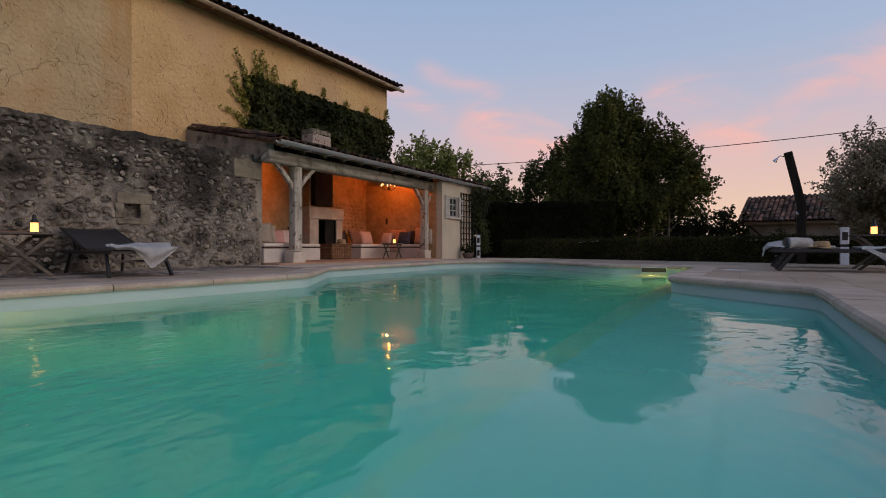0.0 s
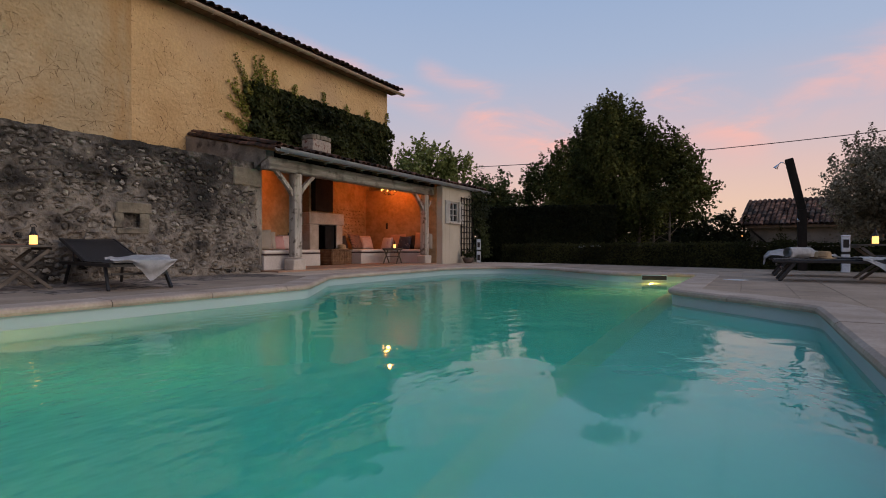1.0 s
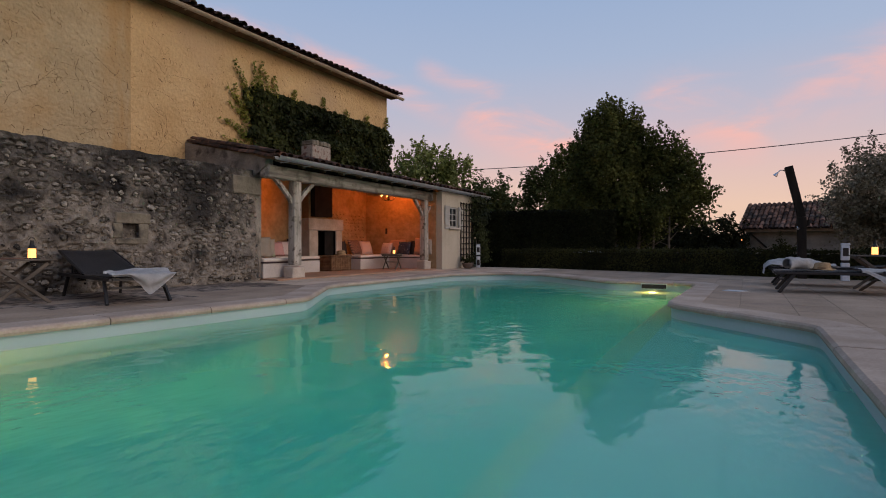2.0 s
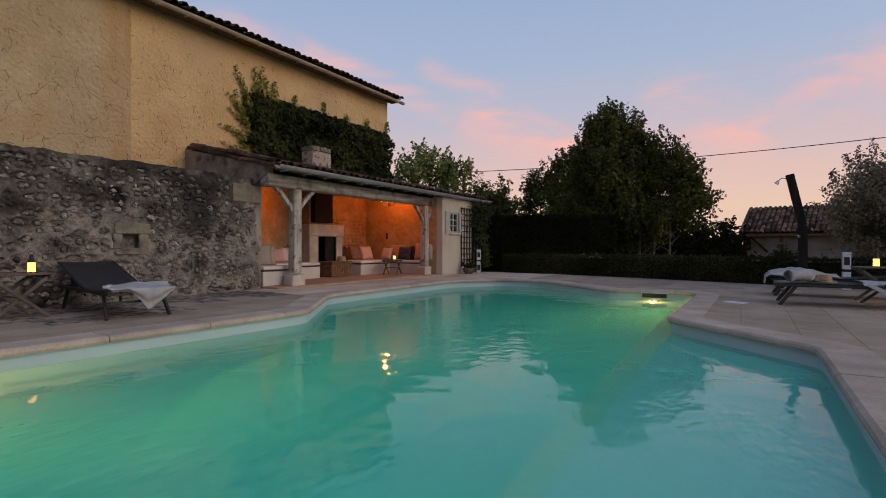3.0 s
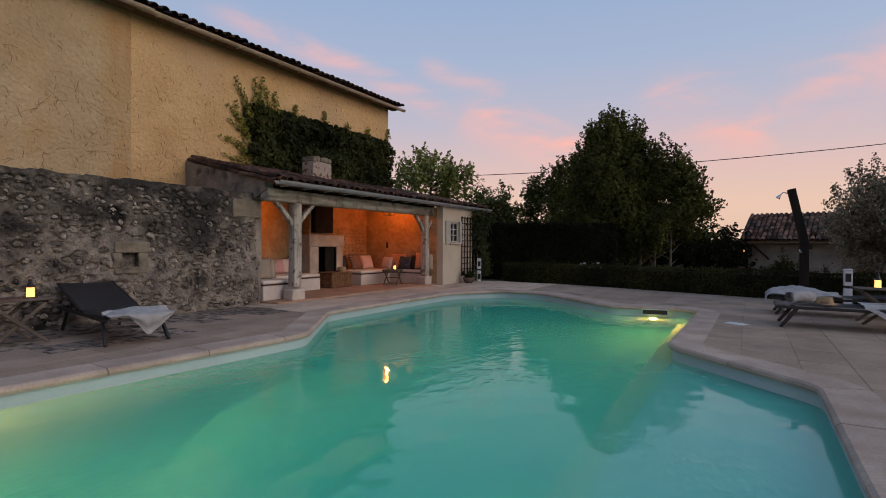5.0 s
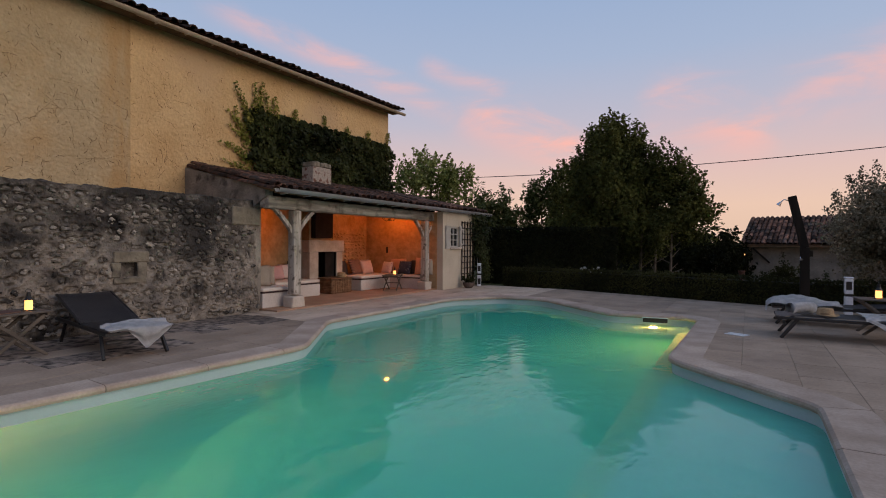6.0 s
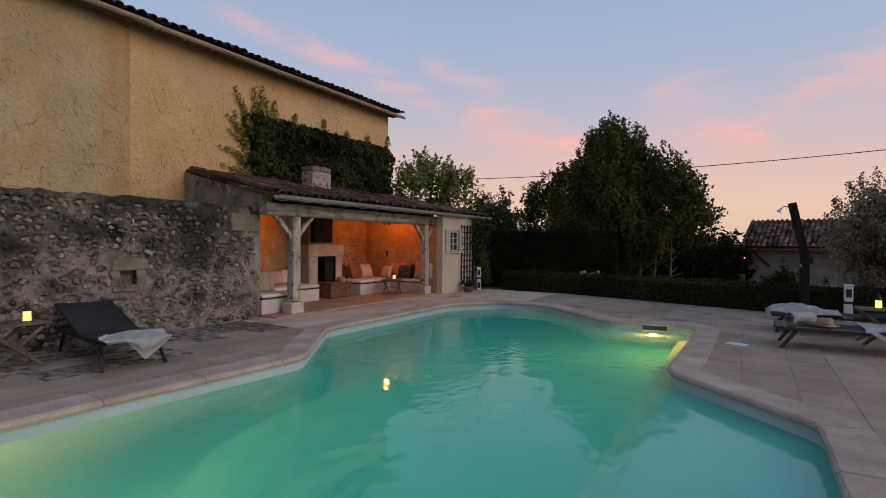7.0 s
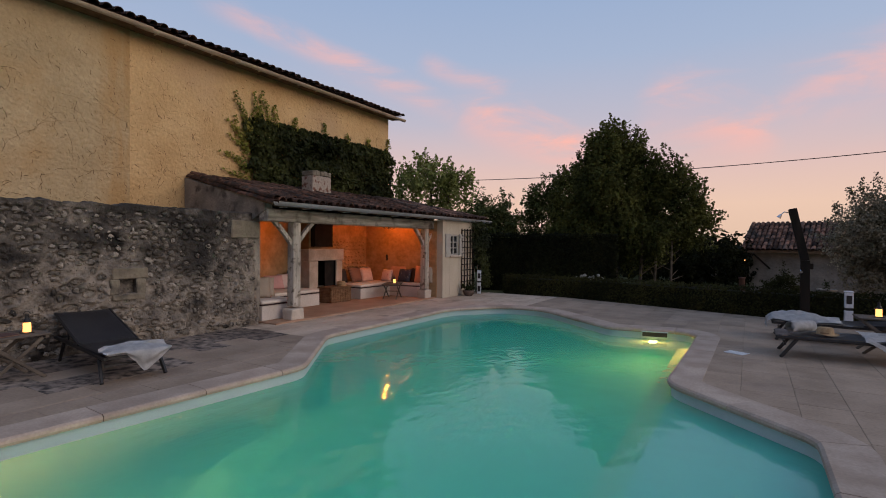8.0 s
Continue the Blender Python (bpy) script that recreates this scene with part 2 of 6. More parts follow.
OAK = surface("weathered_oak", (0.24, 0.205, 0.17), (0.52, 0.465, 0.40), 9.0, 0.85, 1.0, 44, stain=(0.14, 0.115, 0.09), stain_scale=9.0, stain_lo=0.54, stain_hi=0.68, stretch=(1, 1, 0.12))
OAK_BEAM = surface("weathered_oak_beam", (0.20, 0.172, 0.143), (0.47, 0.42, 0.36), 10.0, 0.85, 1.0, 44, stain=(0.09, 0.072, 0.058), stain_scale=3.0, stain_lo=0.50, stain_hi=0.66, stretch=(1, 0.10, 1))
DARKWOOD = surface("dark_timber", (0.010, 0.008, 0.006), (0.022, 0.016, 0.012), 6.0, 0.7, 0.4, 30, stretch=(1, 1, 0.15))
RAFTER = surface("rafter_wood", (0.16, 0.10, 0.06), (0.24, 0.15, 0.09), 6.0, 0.8, 0.3, 30)
ZINC = surface("zinc", (0.50, 0.48, 0.46), (0.60, 0.58, 0.56), 3.0, 0.5, 0.1, 30, metal=0.4)
GUTTER = surface("cream_gutter", (0.58, 0.45, 0.32), (0.68, 0.55, 0.40), 3.0, 0.55, 0.1, 30)
LINER = surface("pool_liner", (0.37, 0.47, 0.48), (0.42, 0.52, 0.53), 0.8, 0.5, 0.0, 180)
SHELF = surface("shelf_liner", (0.76, 0.84, 0.87), (0.82, 0.89, 0.91), 0.8, 0.5, 0.0, 20)


def depth_tint(m, deep, top=-0.75, foot=-1.52):
    """Puts the water's turquoise into the liner's colour, stronger with depth."""
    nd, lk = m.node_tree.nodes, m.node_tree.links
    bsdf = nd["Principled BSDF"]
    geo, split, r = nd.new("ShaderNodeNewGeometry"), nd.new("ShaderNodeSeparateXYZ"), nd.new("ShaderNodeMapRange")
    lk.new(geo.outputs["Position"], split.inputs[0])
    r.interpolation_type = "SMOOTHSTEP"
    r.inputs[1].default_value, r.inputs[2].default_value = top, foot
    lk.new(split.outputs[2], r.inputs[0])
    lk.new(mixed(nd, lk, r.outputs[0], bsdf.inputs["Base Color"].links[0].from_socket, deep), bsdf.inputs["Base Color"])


# floor liner: the tint of deep water is painted into its base colour
DEEP = surface("depth_tinted_liner", (0.15, 0.68, 0.57), (0.18, 0.74, 0.63), 0.8, 0.6, 0.0, 20)
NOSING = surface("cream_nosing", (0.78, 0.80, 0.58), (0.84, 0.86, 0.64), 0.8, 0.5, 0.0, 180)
depth_tint(LINER, (0.15, 0.63, 0.53))
WATER = water_material()
SOIL = surface("dark_grass", (0.035, 0.045, 0.018), (0.07, 0.08, 0.03), 3.0, 0.95, 0.6, 30)
WHITE = surface("white_cloth", (0.56, 0.55, 0.55), (0.68, 0.67, 0.67), 14.0, 0.95, 0.5, 150, depth=0.004)
MESH_FABRIC = surface("charcoal_sling", (0.045, 0.043, 0.047), (0.065, 0.062, 0.066), 3.0, 0.38, 0.3, 300, depth=0.002)
BLACK = surface("black_metal", (0.018, 0.017, 0.017), (0.03, 0.028, 0.027), 5.0, 0.45, 0.1, 60, metal=0.5)
CANDLE = lamp_glass("candle_glow", (1.0, 0.44, 0.12), 2.4)
CANDLE_BRIGHT = lamp_glass("chandelier_candle", (1.0, 0.50, 0.13), 7.0)
POOL_LAMP = lamp_glass("pool_lamp_glass", (1.0, 0.60, 0.20), 8.0)


# ---- building helpers ----
def finish(bm, smooth=False):
    bmesh.ops.recalc_face_normals(bm, faces=bm.faces)
    me = bpy.data.meshes.new("m")
    bm.to_mesh(me)
    bm.free()
    if smooth:
        for p in me.polygons:
            p.use_smooth = True
    return me


def part(name, bm, mat, parent=None, label="", smooth=False):
    me = bm if isinstance(bm, bpy.types.Mesh) else finish(bm, smooth)
    if not me.materials:
        me.materials.append(mat)
    ob = new(name, me)
    ob.parent = parent
    return tagged(ob, label)


def thing(name, label, category, at=(0, 0, 0), turn=0.0, group="", kind=""):
    ob = new(name)
    ob.empty_display_size = 0.1
    ob.matrix_basis = pose(*at, 0, 0, turn)
    return tagged(ob, label, category, group, kind)


def setting(name, bm, mat, label="", category="", smooth=False):
    return tagged(part(name, bm, mat, None, label, smooth), label, category, "", "structure")


def box(x0, x1, y0, y1, z0, z1, bevel=0.0, bm=None, seg=1):
    out = bm or bmesh.new()
    r = bmesh.ops.create_cube(out, size=1.0)
    vs = r["verts"]
    for v in vs:
        v.co = Vector(((x0 + x1) / 2 + v.co.x * (x1 - x0), (y0 + y1) / 2 + v.co.y * (y1 - y0), (z0 + z1) / 2 + v.co.z * (z1 - z0)))
    if bevel:
        es = {e for v in vs for e in v.link_edges}
        bmesh.ops.bevel(out, geom=list(es), offset=bevel, segments=seg, affect="EDGES", profile=0.5)
    return out


def rod(a, b, r0, r1=None, n=10, bm=None):
    out = bm or bmesh.new()
    a, b = Vector(a), Vector(b)
    m = Matrix.Translation((a + b) / 2) @ (b - a).to_track_quat("Z", "Y").to_matrix().to_4x4()
    bmesh.ops.create_cone(out, cap_ends=True, segments=n, radius1=r0, radius2=r0 if r1 is None else r1, depth=(b - a).length, matrix=m)
    return out


def beam(a, b, w, h, bevel=0.006, bm=None):
    """A squared timber from a to b, w across and h high."""
    out = bm or bmesh.new()
    a, b = Vector(a), Vector(b)
    before = set(out.verts)
    box(-w / 2, w / 2, -h / 2, h / 2, -(b - a).length / 2, (b - a).length / 2, bevel, out)
    m = Matrix.Translation((a + b) / 2) @ (b - a).to_track_quat("Z", "Y").to_matrix().to_4x4()
    for v in out.verts:
        if v not in before:
            v.co = m @ v.co
    return out


def roughen(bm, amount, scale, seed=0.0):
    for v in bm.verts:
        v.co += noise.noise_vector(v.co * scale + Vector((seed, seed, seed))) * amount
    return bm


def sheet(fn, nu, nv):
    """A grid surface through fn(u, v), u and v from 0 to 1."""
    bm = bmesh.new()
    g = [[bm.verts.new(fn(i / nu, j / nv)) for j in range(nv + 1)] for i in range(nu + 1)]
    for i in range(nu):
        for j in range(nv):
            bm.faces.new((g[i][j], g[i + 1][j], g[i + 1][j + 1], g[i][j + 1]))
    return bm


# ---- the pool ----
POOL = [(-5.45, -5.0, 0.4), (-4.83, 5.0, 0.45), (-6.1, 6.75, 0.6), (-6.1, 10.95, 1.2), (-5.25, 12.1, 0.7), (-4.15, 12.15, 1.1), (-2.2, 10.35, 0.35),
        (-0.64, 10.62, 0.42), (-0.70, 6.70, 0.5), (0.62, 5.42, 0.35), (0.62, -5.0, 0.4)]
WATER_Z, FLOOR_Z = -0.178, -1.45


def rounded(corners, step=0.12):
    pts = []
    n = len(corners)
    for i, (x, y, r) in enumerate(corners):
        p = Vector((x, y))
        a = (Vector(corners[i - 1][:2]) - p).normalized()
        b = (Vector(corners[(i + 1) % n][:2]) - p).normalized()
        half = a.angle(b) / 2
        d = r / math.tan(half)
        c = p + (a + b).normalized() * (r / math.sin(half))
        s, e = p + a * d - c, p + b * d - c
        turn = s.angle_signed(e)
        k = max(3, int(abs(turn) * r / step))
        for q in range(k + 1):
            ang = -turn * q / k
            pts.append(c + Vector((s.x * math.cos(ang) - s.y * math.sin(ang), s.x * math.sin(ang) + s.y * math.cos(ang))))
    out = []
    for i, p in enumerate(pts):
        q = pts[(i + 1) % len(pts)]
        k = max(1, int((q - p).length / 0.25))
        out += [p.lerp(q, j / k) for j in range(k)]
    return out


def outward(line, d):
    res = []
    n = len(line)
    for i in range(n):
        t = (line[(i + 1) % n] - line[i - 1]).normalized()
        res.append(line[i] + Vector((-t.y, t.x)) * d)
    return res


RIM = rounded(POOL)


def inside(x, y, poly):
    hit = False
    for i in range(len(poly)):
        a, b = poly[i - 1], poly[i]
        if (a.y > y) != (b.y > y) and x < (b.x - a.x) * (y - a.y) / (b.y - a.y) + a.x:
            hit = not hit
    return hit


def pool_shell():
    bm = bmesh.new()
    rings = []
    for off, z in ((0.0, -0.035), (0.0, -0.6), (-0.02, -1.2), (-0.12, FLOOR_Z)):
        rings.append([bm.verts.new((p.x, p.y, z)) for p in outward(RIM, off)])
    for a, b in zip(rings, rings[1:]):
        for i in range(len(a)):
            j = (i + 1) % len(a)
            bm.faces.new((a[i], a[j], b[j], b[i]))
    return bm


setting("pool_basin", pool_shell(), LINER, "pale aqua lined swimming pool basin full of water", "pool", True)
bm = bmesh.new()
vs = [bm.verts.new((p.x, p.y, FLOOR_Z)) for p in outward(RIM, -0.11)]
bmesh.ops.triangle_fill(bm, use_beauty=True, edges=[bm.edges.new((vs[i - 1], vs[i])) for i in range(len(vs))])
setting("pool_floor", bm, DEEP, "pool floor whose colour holds the turquoise of deep water", "pool")
bm = bmesh.new()
vs = [bm.verts.new((p.x, p.y, WATER_Z)) for p in outward(RIM, 0.005)]
bmesh.ops.triangle_fill(bm, use_beauty=True, edges=[bm.edges.new((vs[i - 1], vs[i])) for i in range(len(vs))])
for f in bm.faces:
    if f.normal.z < 0:
        f.normal_flip()
water = setting("water", bm, WATER, "calm turquoise pool water reflecting the dusk sky", "water")
if water.data.polygons[0].normal.z < 0:
    water.data.flip_normals()
# shallow entrance shelf along the garden side
setting("pool_shelf", box(-0.70, 0.70, -5.1, 6.72, FLOOR_Z, -0.42), SHELF, "pale submerged entrance shelf of the pool", "pool step")
setting("pool_step", box(0.02, 0.70, -5.1, 5.9, -0.45, -0.37), SHELF, "pale submerged step along the pool edge", "pool step")


# rounded foot of the long wall, and the narrow ledge under the garden side
COVE = ((0.006, -0.16), (0.03, -0.40), (0.10, -0.62), (0.24, -0.82), (0.48, -1.02), (0.85, -1.20), (1.40, -1.35), (2.00, -1.43), (2.60, -1.455))
bm = bmesh.new()
rows = []
for k in range(31):
    y = -5.0 + 9.75 * k / 30
    grow = 1.0 if y < 0.0 else max(0.02, 0.5 + 0.5 * math.cos(min(1.0, y / 4.75) * math.pi))
    rows.append([bm.verts.new((-4.835 - 0.062 * (5 - y) + o * grow, y, z)) for o, z in COVE])
for a, b in zip(rows, rows[1:]):
    for i in range(len(COVE) - 1):
        bm.faces.new((a[i], a[i + 1], b[i + 1], b[i]))
bmesh.ops.recalc_face_normals(bm, faces=list(bm.faces))
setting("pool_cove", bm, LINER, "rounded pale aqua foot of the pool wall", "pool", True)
bm = bmesh.new()
LEDGE = ((-0.66, -0.46), (-0.74, -0.50), (-1.00, -0.76), (-1.02, FLOOR_Z), (-0.66, FLOOR_Z))
ends = [[bm.verts.new((x, y, z)) for x, z in LEDGE] for y in (-5.0, 10.35)]
for i in range(len(LEDGE)):
    j = (i + 1) % len(LEDGE)
    bm.faces.new((ends[0][i], ends[0][j], ends[1][j], ends[1][i]))
bm.faces.new(ends[0]), bm.faces.new(ends[1])
bmesh.ops.recalc_face_normals(bm, faces=list(bm.faces))
setting("pool_ledge", bm, NOSING, "narrow pale submerged ledge along the pool wall", "pool step")


def pool_light(at, aim, power, colour, spread=180):
    l = bpy.data.lights.new("pool_light", "AREA")
    l.shape, l.size, l.energy, l.color = "DISK", 0.12, power, colour
    l.spread = math.radians(spread)
    new("pool_light", l).matrix_world = look(at, aim)


pool_light((-1.42, 10.28, -0.32), (-1.05, 7.4, -0.8), 42, (1.0, 0.50, 0.12))
pool_light((-4.75, -0.5, -0.42), (-4.98, 3.4, -0.46), 76, (1.0, 0.54, 0.13), 80)


# ---- ground ----
def ground_height(x, y):
    """Level round the pool, falling away gently beyond the hedge."""
    far = max(0.0, y - 16.5 + 0.28 * x)
    return -0.06 - 1.1 * min(1.0, far / 9.0) + (0.15 * noise.noise(Vector((x * 0.15, y * 0.15, 0))) if far > 0 else 0.0)


def ground_sheet():
    bm = bmesh.new()
    xs = [-900, -300, -120, -60, -30, -20, -14, -9, -5, -2, 1, 4, 8, 14, 22, 40, 90, 300, 900]
    ys = [-900, -300, -100, -40, -20, -10, 13.0, 15, 16.5, 18, 20, 22, 25, 28, 34, 45, 70, 130, 300, 900]
    g = {(i, j): bm.verts.new((x, y, ground_height(x, y))) for i, x in enumerate(xs) for j, y in enumerate(ys)}
    for i in range(len(xs) - 1):
        for j in range(len(ys) - 1):
            if xs[i] >= -9 and xs[i + 1] <= 8 and ys[j] >= -10 and ys[j + 1] <= 13:
                continue
            bm.faces.new((g[i, j], g[i + 1, j], g[i + 1, j + 1], g[i, j + 1]))
    return bm


setting("ground", ground_sheet(), SOIL, "dark grass falling away beyond the hedge", "ground", True)


# ---- pavement round the pool ----
def pavement_bed():
    bm = bmesh.new()
    inner = [bm.verts.new((p.x, p.y, -0.004)) for p in outward(RIM, 0.12)]
    outer = [bm.verts.new(c) for c in ((-10.3, -10, -0.004), (-10.3, 15.1, -0.004), (-4.6, 15.1, -0.004), (2.2, 13.0, -0.004), (8, 13.0, -0.004), (8, -10, -0.004))]
    edges = [bm.edges.new((r[i - 1], r[i])) for r in (inner, outer) for i in range(len(r))]
    bmesh.ops.triangle_fill(bm, use_beauty=True, edges=edges)
    return bm


pavement = setting("pavement", pavement_bed(), JOINT, "pale stone paving with narrow joints round the pool", "paving")


def coping_ring():
    bm = bmesh.new()
    rings = [[bm.verts.new((p.x, p.y, z)) for p in outward(RIM, o)] for o, z in ((0.012, -0.07), (0.012, -0.008), (0.33, -0.008), (0.33, -0.07))]
    for a, b in zip(rings, rings[1:]):
        for i in range(len(a)):
            bm.faces.new((a[i - 1], a[i], b[i], b[i - 1]))
    return bm


coping = setting("pool_coping", coping_ring(), JOINT, "mortar bed under the rounded stone coping", "coping")
lines = [outward(RIM, o) for o in (-0.035, -0.045, -0.038, -0.012, 0.33, 0.335)]
levels = (-0.062, -0.036, -0.012, 0.004, 0.006, -0.05)
run, total = [0.0], 0.0
for i in range(len(RIM)):
    total += (RIM[(i + 1) % len(RIM)] - RIM[i]).length
    run.append(total)
stones = round(total / 0.98)


def along(line, s):
    s = s % total
    i = max(k for k in range(len(RIM)) if run[k] <= s)
    f = (s - run[i]) / max(1e-6, run[i + 1] - run[i])
    return line[i].lerp(line[(i + 1) % len(RIM)], f)


for k in range(stones):
    s0, s1 = total * k / stones + 0.004, total * (k + 1) / stones - 0.004
    n = 8
    bm = bmesh.new()
    lift = random.uniform(-0.003, 0.003)
    rows = [[bm.verts.new((*along(l, s0 + (s1 - s0) * q / n), z + lift)) for l, z in zip(lines, levels)] for q in range(n + 1)]
    for a, b in zip(rows, rows[1:]):
        for i in range(len(a) - 1):
            bm.faces.new((a[i], a[i + 1], b[i + 1], b[i]))
    bm.faces.new(rows[0]), bm.faces.new(rows[-1])
    part("coping_stone", bm, COPING, coping)

edge_out = outward(RIM, 0.19)
slab_mesh = {}


def slab(w, d, mat):
    key = (round(w, 3), round(d, 3), mat.name)
    if key not in slab_mesh:
        slab_mesh[key] = finish(box(-w / 2, w / 2, -d / 2, d / 2, -0.035, 0.0, 0.003))
        slab_mesh[key].materials.append(mat)
    return slab_mesh[key]


def cut_slab(x0, x1, y0, y1):
    """A slab trimmed in small cells where it runs under the coping."""
    bm = bmesh.new()
    n = 5
    kept = {}
    for i in range(n):
        for j in range(n):
            cx, cy = x0 + (x1 - x0) * (i + 0.5) / n, y0 + (y1 - y0) * (j + 0.5) / n
            if not inside(cx, cy, edge_out):
                kept[i, j] = True
    if not kept:
        return None
    vs = {}
    for i, j in kept:
        q = []
        for a, b in ((i, j), (i + 1, j), (i + 1, j + 1), (i, j + 1)):
            if (a, b) not in vs:
                vs[a, b] = bm.verts.new((x0 + (x1 - x0) * a / n, y0 + (y1 - y0) * b / n, 0.0))
            q.append(vs[a, b])
        bm.faces.new(q)
    ex = bmesh.ops.extrude_face_region(bm, geom=list(bm.faces))
    for v in ex["geom"]:
        if isinstance(v, bmesh.types.BMVert):
            v.co.z -= 0.035
    return bm


def lay_slabs():
    """Courses run along the pool; those by the old wall are dark with lichen."""
    x, row = -8.0, 0
    while x < 6.0:
        w = (0.42, 0.50, 0.42, 0.56)[row % 4]
        y = -6.4 - random.uniform(0.0, 0.6)
        while y < 15.0:
            d = random.choice((0.5, 0.65, 0.8, 1.0))
            x0, x1, y0, y1 = x + 0.003, x + w - 0.003, y + 0.003, y + d - 0.003
            y += d
            if y1 > 15.0 - 0.32 * max(0.0, x1 + 5.5) + 0.4:
                continue
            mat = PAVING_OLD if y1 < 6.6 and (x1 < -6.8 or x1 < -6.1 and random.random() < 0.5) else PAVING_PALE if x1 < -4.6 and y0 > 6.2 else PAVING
            corners = [inside(a, b, edge_out) for a in (x0, (x0 + x1) / 2, x1) for b in (y0, (y0 + y1) / 2, y1)]
            if all(corners):
                continue
            if any(corners):
                bm = cut_slab(x0, x1, y0, y1)
                if bm:
                    part("paving_slab", bm, PAVING_PALE if x1 < -4.6 and y0 > 6.2 else PAVING, pavement)
                continue
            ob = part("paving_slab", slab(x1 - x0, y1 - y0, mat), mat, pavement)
            ob.location = ((x0 + x1) / 2, (y0 + y1) / 2, random.uniform(-0.0012, 0.0008))
            ob.rotation_euler = (random.uniform(-0.001, 0.001), random.uniform(-0.001, 0.001), 0)
        x += w
        row += 1


# ---- skimmer and pool fittings ----
skimmer = thing("pool_skimmer", "white skimmer mouth set in the pool wall under the coping", "skimmer", (-1.40, 10.40, 0), 10)
for x0, x1, z0, z1 in ((-0.225, 0.225, -0.046, -0.036), (-0.225, 0.225, -0.14, -0.126), (-0.225, -0.212, -0.126, -0.046), (0.212, 0.225, -0.126, -0.046)):
    part("frame", box(x0, x1, -0.008, 0.06, z0, z1, 0.003), LINER, skimmer)
# no hollow here: a black fill carries the shade inside the mouth
part("throat", box(-0.212, 0.212, -0.002, 0.10, -0.126, -0.046), BLACK, skimmer, "solid black block painted as the shade in the skimmer mouth")
for at, turn in (((-1.42, 10.38, -0.30), 10), ((-5.165, -0.6, -0.4), 90)):
    lamp = thing("pool_lamp", "round underwater lamp glowing warm white in the pool wall", "pool lamp", at, turn, "underwater lamps")
    part("lens", rod((0, -0.02, 0), (0, 0.02, 0), 0.065, 0.075, 20), POOL_LAMP, lamp)
    bm = bmesh.new()
    bmesh.ops.create_cone(bm, segments=20, radius1=0.125, radius2=0.10, depth=0.03, cap_ends=False, matrix=Matrix.Rotation(radians(90), 4, "X"))
    part("bezel", bm, WHITE, lamp, "white plastic bezel")
lid = thing("skimmer_lid", "white square skimmer lid let into the paving", "lid", (-0.06, 8.92, 0.0), -25)
part("plate", box(-0.14, 0.14, -0.10, 0.10, 0.0, 0.008, 0.003), WHITE, lid)
inlet = thing("return_inlet", "small round white water inlet in the pool wall", "inlet", (-4.90, 3.4, -0.31), 0)
part("ring", rod((0, 0, 0), (0.03, 0, 0), 0.035, 0.03, 14), WHITE, inlet)

# ---- the old stone wall ----
WALL_X, WALL_END = -7.95, 6.93


def wall_face(y, z):
    """The worn, slightly leaning face of the wall."""
    p = Vector((0, y, z))
    return WALL_X + 0.03 - 0.075 * z + 0.045 * noise.noise(p * 1.1) + 0.03 * noise.noise(p * 4.0) + 0.028 * noise.noise(p * 9.0) + 0.016 * noise.noise(p * 19.0)


def wall_top(y):
    return 2.12 + 0.02 * noise.noise(Vector((y * 0.7, 0, 0))) + 0.030 * noise.noise(Vector((y * 4.0, 5, 0))) + 0.018 * noise.noise(Vector((y * 13.0, 2, 0))) + max(0.0, 3.2 - y) * 0.025


def off_limits(y, z):
    """The dressed stones round the niche and at the corner."""
    return 4.2 < y < 4.85 and 0.66 < z < 1.22 or y > 6.3 and z > 1.58 or z > wall_top(y) - 0.05


def plan_rubble():
    """Small stones in rough courses, as (y, z, width, height)."""
    rng = random.Random(31)
    out, z = [], 0.09
    while z < 2.06:
        y = 1.9 + rng.uniform(0, 0.2)
        while y < 6.86:
            zz = z + rng.uniform(-0.035, 0.035)
            if not off_limits(y, zz) and rng.random() < 0.74:
                out.append((y, zz, rng.uniform(0.055, 0.14), rng.uniform(0.045, 0.085)))
            y += rng.uniform(0.10, 0.24)
        z += rng.uniform(0.105, 0.135)
    return out


RUBBLE_PLAN = plan_rubble()


